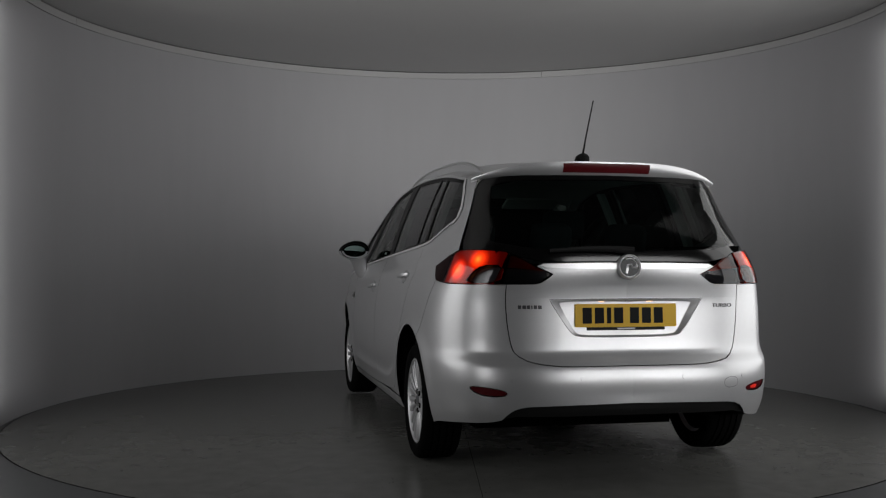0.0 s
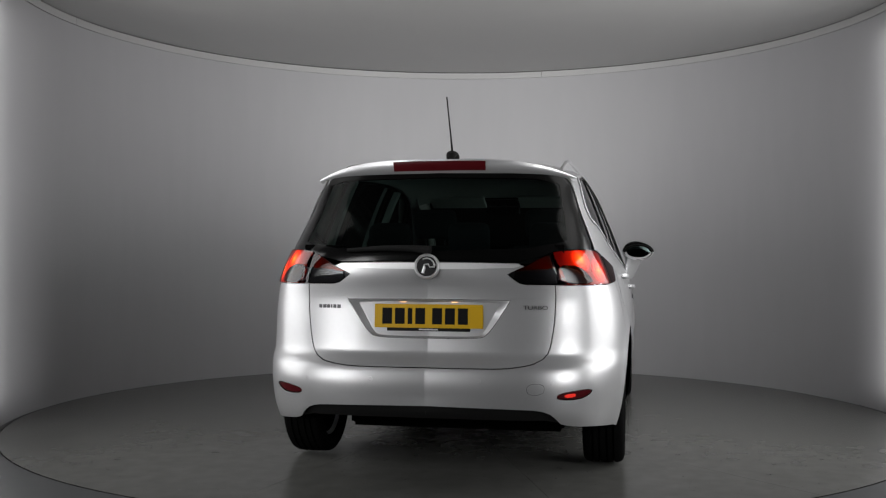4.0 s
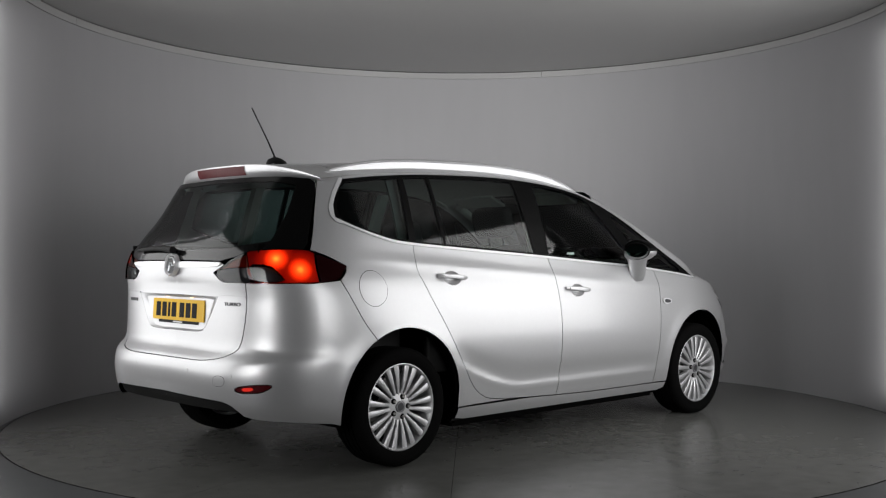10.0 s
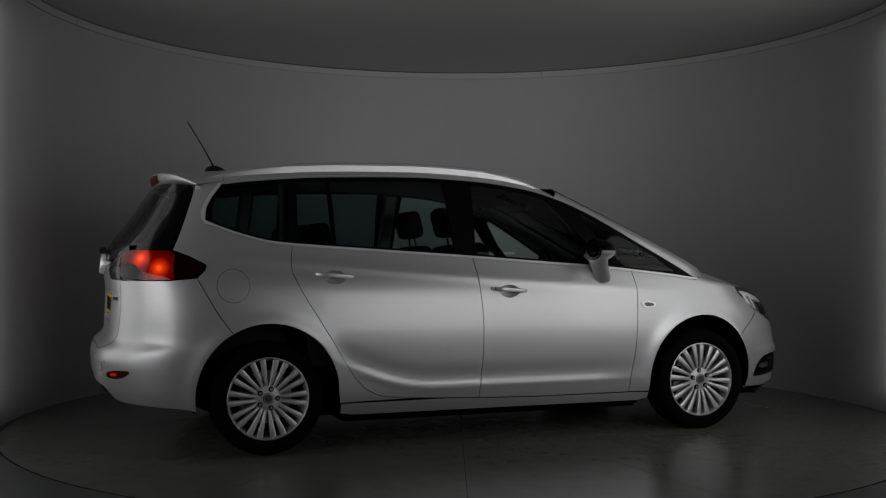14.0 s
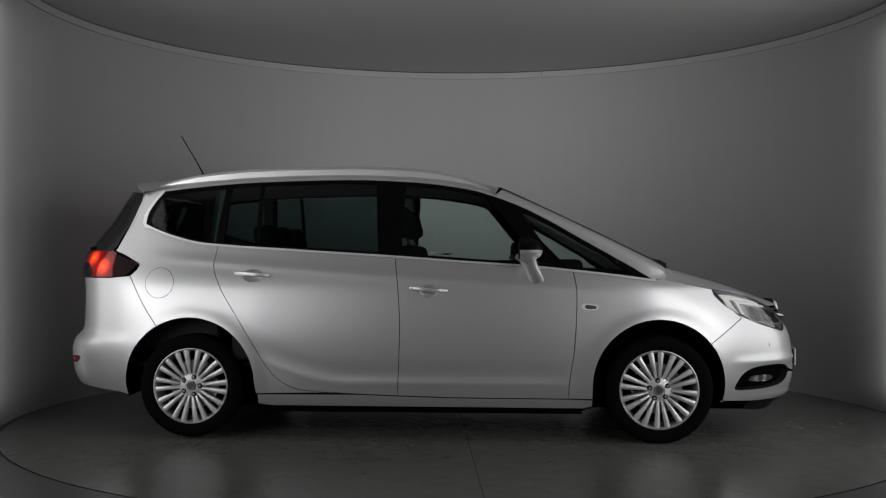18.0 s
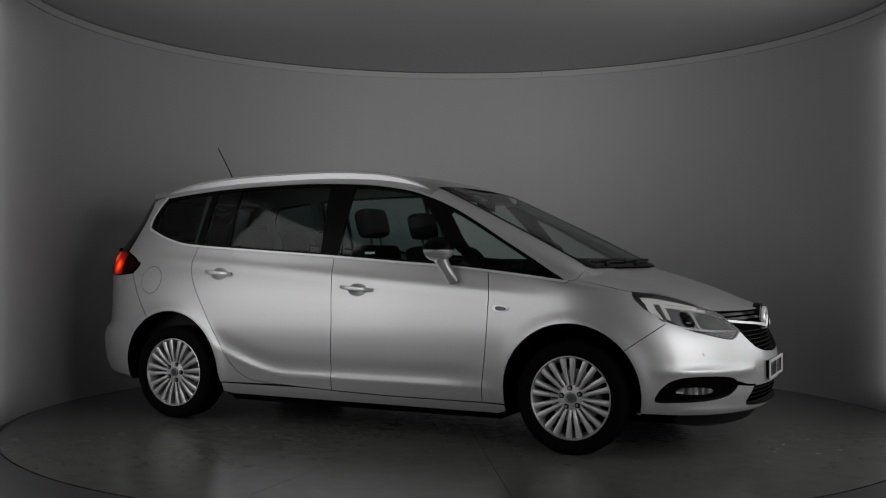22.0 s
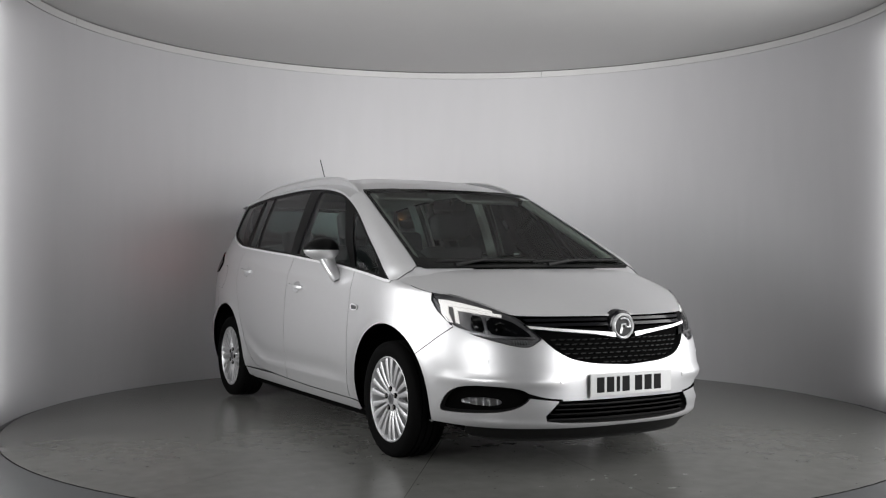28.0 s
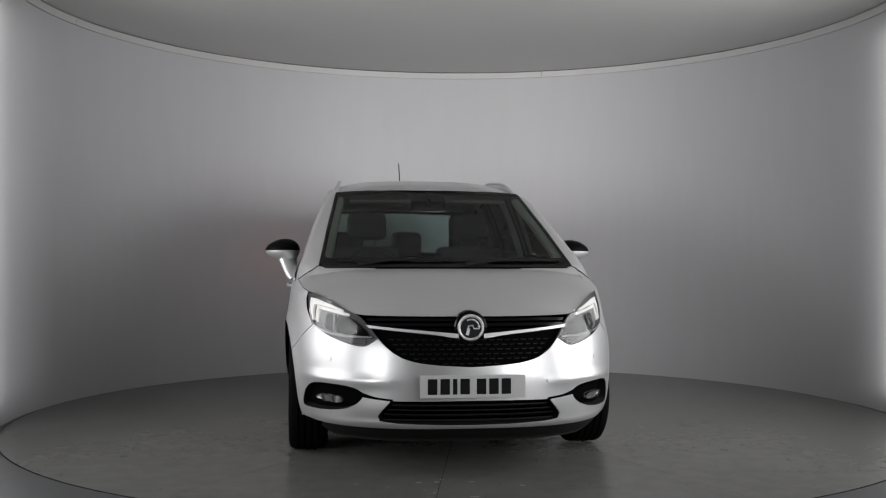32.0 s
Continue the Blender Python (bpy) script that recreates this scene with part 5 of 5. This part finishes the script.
for k, (u0, w) in enumerate(((0.525, 0.014), (0.507, 0.016), (0.488, 0.014), (0.470, 0.006), (0.459, 0.014), (0.441, 0.016))):
    part("name_bar", moved(box(-w * 0.55, -0.0085, -0.001, w * 0.55, 0.0085, 0.003, 0.001), spot(chart_back, u0 - w / 2, 0.835, 1, 0.0)), SMOKE, tailgate, "grey bar in place of a letter")


def lettering(word, size, m, material, parent, label):
    cu = bpy.data.curves.new("lettering", "FONT")
    cu.body, cu.size, cu.extrude, cu.align_x = word, size, 0.0015, "CENTER"
    tmp = bpy.data.objects.new("lettering", cu)
    scene.collection.objects.link(tmp)
    me = bpy.data.meshes.new_from_object(tmp.evaluated_get(bpy.context.evaluated_depsgraph_get()))
    bpy.data.objects.remove(tmp)
    me.materials.append(material)
    ob = new("lettering", me)
    ob.parent, ob.matrix_basis = parent, m
    return tagged(ob, label)


word = lettering("TURBO", 0.026, spot(chart_back, 0.494, 0.829, -1, 0.001) @ Matrix.Diagonal((1.35, 1, 1, 1)), SMOKE, tailgate, "grey raised word on the tailgate")

# ---- wipers ----
rw = [(0.02, 1.104), (-0.10, 1.112), (-0.22, 1.112), (-0.39, 1.102)]
path = [tuple(np.array(chart_astern(np.array([[-y, z]]), -1)).ravel() + [-0.02 - 0.012 * (k == 0), 0, 0.0]) for k, (y, z) in enumerate(rw)]
wiper = part("rear_wiper", tube([(p[0], -p[1], p[2]) for p in path], [0.019, 0.016, 0.013, 0.009], 10), PLASTIC, car, "black tailgate wiper", smooth=True)
for y0, y1, ym in ((-0.62, 0.03, -0.52), (0.02, 0.66, 0.10)):
    ys = np.linspace(y0, y1, 9)
    pts = [(float(ahead(y, 1.045)) + 0.010, y, 1.045 + 0.012 * math.sin(3 * (y - y0))) for y in ys]
    w = part("windscreen_wiper", tube(pts, [0.007] * 9, 8), PLASTIC, car, "black windscreen wiper", smooth=True)
    arm = [(float(ahead(ym, 1.025)) + 0.012, ym, 1.028), (float(ahead(ym, 1.035)) + 0.022, ym + 0.1, 1.045), (float(ahead((y0 + y1) / 2, 1.045)) + 0.016, (y0 + y1) / 2, 1.060)]
    part("arm", tube(arm, [0.012, 0.010, 0.007], 8), PLASTIC, w, "black wiper arm", smooth=True)
cowl = [[(0.0, 1.012)] + [(y, 1.012) for y in np.linspace(0.1, 0.70, 8)] + [(0.72, 1.022)] + [(y, 1.034) for y in np.linspace(0.70, 0.0, 8)]]
panel("cowl", chart_ahead, cowl, PLASTIC, car, (-1, 1), out=0.002, gap=0, lip=0.02, label="black plastic cowl below the windscreen", cut_middle=True)


# ---- wheels ----
def wheel_thing():
    w = new("wheel")
    w.parent = car
    tyre = [(0.236, 0.090), (0.240, 0.100), (0.256, 0.108), (0.280, 0.1125), (0.300, 0.109), (0.315, 0.099), (0.3225, 0.084)]
    for g in (0.055, 0.020, -0.020, -0.055):
        tyre += [(0.325, g + 0.006), (0.317, g + 0.0045), (0.317, g - 0.0045), (0.325, g - 0.006)]
    tyre += [(0.3225, -0.084), (0.315, -0.099), (0.300, -0.109), (0.256, -0.108), (0.236, -0.095)]
    part("tyre", lathe(tyre, 96), RUBBER, w, "black tyre", smooth=True)
    part("rim", lathe([(0.230, -0.08), (0.214, -0.05), (0.216, 0.05), (0.2225, 0.072), (0.228, 0.093), (0.2335, 0.099), (0.2385, 0.097), (0.241, 0.088)], 96), ALLOY, w, "silver alloy rim", smooth=True)
    hub = lathe([(0.0, 0.080), (0.034, 0.080), (0.036, 0.084), (0.054, 0.082), (0.074, 0.078), (0.082, 0.066), (0.082, 0.03), (0.0, 0.02)], 48)
    part("hub", hub, ALLOY, w, "silver wheel hub", smooth=True)
    spoke = None
    for k in range(10):
        for side_k in (-1, 1):
            if spoke is None:
                bm = bmesh.new()
                rows = []
                for r, off, half, y, dep in ((0.060, 0.0105, 0.0078, 0.078, 0.03), (0.10, 0.0150, 0.0095, 0.0865, 0.03), (0.15, 0.0215, 0.0128, 0.0915, 0.03), (0.20, 0.0280, 0.0162, 0.0925, 0.03), (0.229, 0.0315, 0.0184, 0.0905, 0.03)):
                    rows.append([bm.verts.new((r, yy, z)) for yy, z in ((y - dep, off - half), (y - 0.004, off - half), (y, off - half * 0.55), (y + 0.0005, off + half * 0.5), (y - 0.004, off + half), (y - dep, off + half))])
                for a, b in zip(rows, rows[1:]):
                    for i in range(6):
                        bm.faces.new((a[i], b[i], b[(i + 1) % 6], a[(i + 1) % 6]))
                bmesh.ops.recalc_face_normals(bm, faces=bm.faces[:])
                spoke = part("spoke", bm, ALLOY, w, smooth=True)
                ob = spoke
            else:
                ob = new("spoke", spoke.data)
                ob.parent = w
            ob.matrix_basis = Matrix.Rotation(radians(36 * k + 8), 4, "Y") @ Matrix.Diagonal((1, 1, side_k, 1))
    for k in range(5):
        a = radians(72 * k + 26)
        at = Matrix.Translation((0.056 * math.cos(a), 0, 0.056 * math.sin(a)))
        # black disc proud of the hub, painted as the shade in a recess
        part("bolt_shade", moved(lathe([(0.0, 0.0865), (0.0145, 0.0865), (0.0165, 0.074)], 20), at), DARK, w, "raised black disc for the shade of a bolt recess")
        part("bolt", moved(lathe([(0.0, 0.093), (0.0078, 0.093), (0.0092, 0.084)], 12), at), STEEL, w, "dull steel wheel bolt", smooth=True)
    cap = part("centre_cap", lathe([(0.0, 0.087), (0.022, 0.087), (0.025, 0.0895), (0.029, 0.0885), (0.031, 0.080)], 40), LAMP_GREY, w, "round centre cap", smooth=True)
    part("cap_ground", lathe([(0.0, 0.0882), (0.0215, 0.0882)], 32), SMOKE, w, "grey cap ground")
    part("brake_disc", lathe([(0.0, -0.005), (0.075, -0.005), (0.08, 0.0), (0.155, 0.0), (0.155, -0.03), (0.0, -0.03)], 64), STEEL, w, "dull steel brake disc", smooth=True)
    part("caliper", moved(box(-0.05, -0.04, 0.10, 0.05, 0.02, 0.175, 0.012), Matrix.Rotation(radians(60), 4, "Y")), DARK, w, "dark brake caliper")
    part("wheel_back", lathe([(0.0, -0.06), (0.213, -0.06)], 48), DARK, w, "dark inside of the wheel")
    return w


first = wheel_thing()
poses = [pose(wx, s * 0.79, wz, 0, spin, 0 if s > 0 else 180) @ Matrix.Scale(0.969, 4) for wx, wz, s, spin in ((1.38, 0.300, -1, 15), (-1.38, 0.3025, -1, -10), (1.38, 0.300, 1, 25), (-1.38, 0.3025, 1, 40))]
first.matrix_basis = poses[0]
tagged(first, "five-bolt alloy wheel with ten pairs of spokes")
for m in poses[1:]:
    copy_thing(first, m)

# ---- dark body under the skin ----
def under_shell():
    bm = bmesh.new()
    for sy in (-1, 1):
        xs, zs = np.linspace(-1.78, 1.80, 90), np.linspace(0.2, 0.93, 18)
        rows = [[bm.verts.new((x, sy * (float(side(x, z)) - 0.028), z)) for z in zs] for x in xs]
        for i in range(89):
            for j in range(17):
                q = (rows[i][j], rows[i + 1][j], rows[i + 1][j + 1], rows[i][j + 1])
                c = sum((v.co for v in q), Vector()) / 4
                if c.z < float(HOOD_EDGE(c.x)) - 0.06 and min(math.hypot(c.x - ARCH_X, c.z - ARCH_Z), math.hypot(c.x + ARCH_X, c.z - ARCH_Z)) > 0.41:
                    bm.faces.new(q)
    bmesh.ops.delete(bm, geom=[v for v in bm.verts if not v.link_faces], context="VERTS")
    return bm


part("inner_shell", under_shell(), DARK, car, "black inner shell behind the panel gaps")
part("under_tray", box(-1.45, -0.58, 0.15, 2.0, 0.58, 0.32, 0.02), DARK, car, "black underbody")
part("floor_pan", box(-0.96, -0.82, 0.145, 0.96, 0.82, 0.30, 0.02), DARK, car, "black floor pan")


# ---- inside the car ----
def cushion(sx, sy_, sz, bevel):
    bm = box(-sx / 2, -sy_ / 2, 0, sx / 2, sy_ / 2, sz)
    bmesh.ops.bevel(bm, geom=bm.edges[:], offset=bevel, segments=4, affect="EDGES", profile=0.6)
    return bm


def seat(x, y, top, name, width=0.50, lean=14):
    s = part(name, moved(cushion(0.50, width, 0.16, 0.05), Matrix.Translation((x + 0.22, y, 0.44)) @ Matrix.Rotation(radians(-6), 4, "Y")), FABRIC, car, "charcoal fabric car seat", smooth=True)
    back = Matrix.Translation((x, y, 0.52)) @ Matrix.Rotation(radians(-lean), 4, "Y")
    part("backrest", moved(cushion(0.13, width * 0.96, top - 0.72, 0.05), back), FABRIC, s, "charcoal fabric backrest", smooth=True)
    head = back @ Matrix.Translation((0.015, 0, top - 0.665))
    part("headrest", moved(cushion(0.125, width * 0.56, 0.19, 0.056), head), FABRIC, s, "charcoal headrest", smooth=True)
    for k in (-0.06, 0.06):
        part("headrest_post", moved(tube([(0, k, -0.09), (0, k, 0.03)], [0.006, 0.006], 8), head), DASH, s, "dark headrest post", smooth=True)


for y in (-0.37, 0.37):
    seat(0.02, y, 1.36, "front_seat")
for y in (-0.47, 0.0, 0.47):
    seat(-0.86, y, 1.24, "rear_seat", 0.43)
dash = part("dashboard", moved(cushion(0.62, 1.50, 0.34, 0.08), Matrix.Translation((1.05, 0, 0.66)) @ Matrix.Rotation(radians(3), 4, "Y")), PLASTIC, car, "dark grey dashboard", smooth=True)
part("instrument_hood", moved(cushion(0.22, 0.40, 0.12, 0.05), Matrix.Translation((0.86, -0.37, 0.94))), PLASTIC, dash, "dark instrument hood", smooth=True)
wheel_turn = Matrix.Translation((0.62, -0.37, 0.95)) @ Matrix.Rotation(radians(-24), 4, "Y") @ Matrix.Rotation(radians(-90), 4, "Z")
ring = [(0.185 + 0.017 * math.cos(a), 0.017 * math.sin(a)) for a in np.linspace(0, 2 * math.pi, 14)]
steer = part("steering_wheel", moved(lathe(ring, 48), wheel_turn), PLASTIC, car, "black steering wheel", smooth=True)
part("steering_boss", moved(lathe([(0.0, -0.03), (0.06, -0.03), (0.075, 0.0), (0.06, 0.02), (0.0, 0.02)], 32), wheel_turn), PLASTIC, steer, "black wheel boss", smooth=True)
for a in (0, 180, 270):
    part("steering_spoke", moved(box(0.05, -0.012, -0.02, 0.18, 0.008, 0.02, 0.006), wheel_turn @ Matrix.Rotation(radians(a), 4, "Y")), PLASTIC, steer, "wheel spoke")
part("interior_mirror", moved(cushion(0.035, 0.24, 0.065, 0.015), Matrix.Translation((0.50, 0.0, 1.375))), PIANO, car, "black interior mirror", smooth=True)
part("mirror_mount", tube([(0.50, 0, 1.40), (0.515, 0, 1.425), (0.53, 0, 1.445)], [0.012, 0.013, 0.018], 10), PLASTIC, car, "black mirror mount", smooth=True)
sheet("headlining", chart_roof, lambda v: np.linspace(-1.58, 0.42, 30), np.linspace(0, 0.97, 14), LINING, car, out=-0.035, label="pale grey headlining")
for sy in (-1, 1):
    for x0, x1, w in ((-0.205, -0.215, 0.10), (-1.24, -1.26, 0.09), (-1.70, -1.72, 0.10)):
        zs = np.linspace(1.02, 1.50, 8)
        bm = bmesh.new()
        rows = []
        for z in zs:
            x = x1 + (x0 - x1) * (z - 1.02) / 0.48
            y = float(side(max(x, -1.62), z)) - 0.035
            rows.append([bm.verts.new((x + dx, sy * (y - dy), z)) for dx, dy in ((-w / 2, 0), (-w / 2 + 0.015, 0.03), (w / 2 - 0.015, 0.03), (w / 2, 0))])
        for a, b in zip(rows, rows[1:]):
            for k in range(3):
                bm.faces.new((a[k], a[k + 1], b[k + 1], b[k]))
        part("pillar_trim", bm, LINING, car, "pale grey pillar trim", smooth=True)
    zs = np.linspace(1.02, 1.44, 12)
    part("pillar_trim", tube([(float(ahead(SCREEN_EDGE(z) - 0.03, z)) - 0.075, sy * (float(SCREEN_EDGE(z)) - 0.035), z) for z in zs], [0.036] * 12, 10, 0.7), LINING, car, "pale grey windscreen pillar trim", smooth=True)
    part("sun_visor", moved(cushion(0.16, 0.40, 0.022, 0.009), Matrix.Translation((0.42, sy * 0.32, 1.455)) @ Matrix.Rotation(radians(22), 4, "Y")), LINING, car, "pale grey sun visor", smooth=True)
    part("door_card", moved(cushion(2.0, 0.05, 0.60, 0.02), Matrix.Translation((-0.15, sy * 0.80, 0.45))), PLASTIC, car, "dark door lining", smooth=True)
    part("boot_lining", moved(cushion(0.70, 0.05, 0.60, 0.02), Matrix.Translation((-1.60, sy * 0.70, 0.50))), PLASTIC, car, "dark boot lining", smooth=True)
    part("sticker", box(0.04, sy * (float(side(0.07, 1.095)) - 0.012) - 0.001, 1.088, 0.11, sy * (float(side(0.07, 1.095)) - 0.012) + 0.001, 1.102), PALE_INK, car, "small pale window sticker")
part("cabin_floor", box(-1.9, -0.76, 0.40, 0.9, 0.76, 0.43), PLASTIC, car, "dark cabin floor")
part("parcel_cover", box(-1.95, -0.66, 0.93, -1.10, 0.66, 0.95, 0.008), FABRIC, car, "black luggage cover")
part("bulkhead", box(0.98, -0.74, 0.31, 1.06, 0.74, 0.72), DARK, car, "dark bulkhead")

# added black boards that hide the lit tail lamps from inside the car
for sy in (-1, 1):
    part("glow_screen", box(-2.085, min(sy * 0.585, sy * 0.63), 0.88, -1.30, max(sy * 0.585, sy * 0.63), 1.13), DARK, car, "added black screen that keeps tail lamp glow out of the cabin")
part("tailgate_lining", box(-2.09, -0.60, 0.50, -2.06, 0.60, 1.04), DARK, car, "black tailgate lining")


# ---- the turn of the table ----
HEADING = [(0, 103.35), (1, 97.47), (2, 91.62), (3, 85.78), (6, 68.35), (7, 62.51), (8, 56.69), (9, 50.88), (10, 45.09), (11, 39.26), (12, 33.42), (13, 27.59), (14, 21.78), (17, 4.22), (18, -1.54), (19, -7.27), (20, -13.04), (21, -18.85), (22, -24.7), (23, -30.51), (24, -36.32), (25, -42.12), (28, -59.58), (29, -65.35), (30, -71.15), (30.5, -74.07), (31, -76.97), (31.5, -79.53), (32, -81.38)]


def motions():
    rows = []
    for t, a in HEADING:
        c, s = math.cos(radians(a)), math.sin(radians(a))
        rows.append((t, Matrix.Translation((c * CAR_AT[0] - s * CAR_AT[1], s * CAR_AT[0] + c * CAR_AT[1], 0)) @ Matrix.Rotation(radians(a), 4, "Z")))
    walk(car, rows)
    walk(turntable, [(t, Matrix.Rotation(radians(a), 4, "Z")) for t, a in HEADING])


motions()
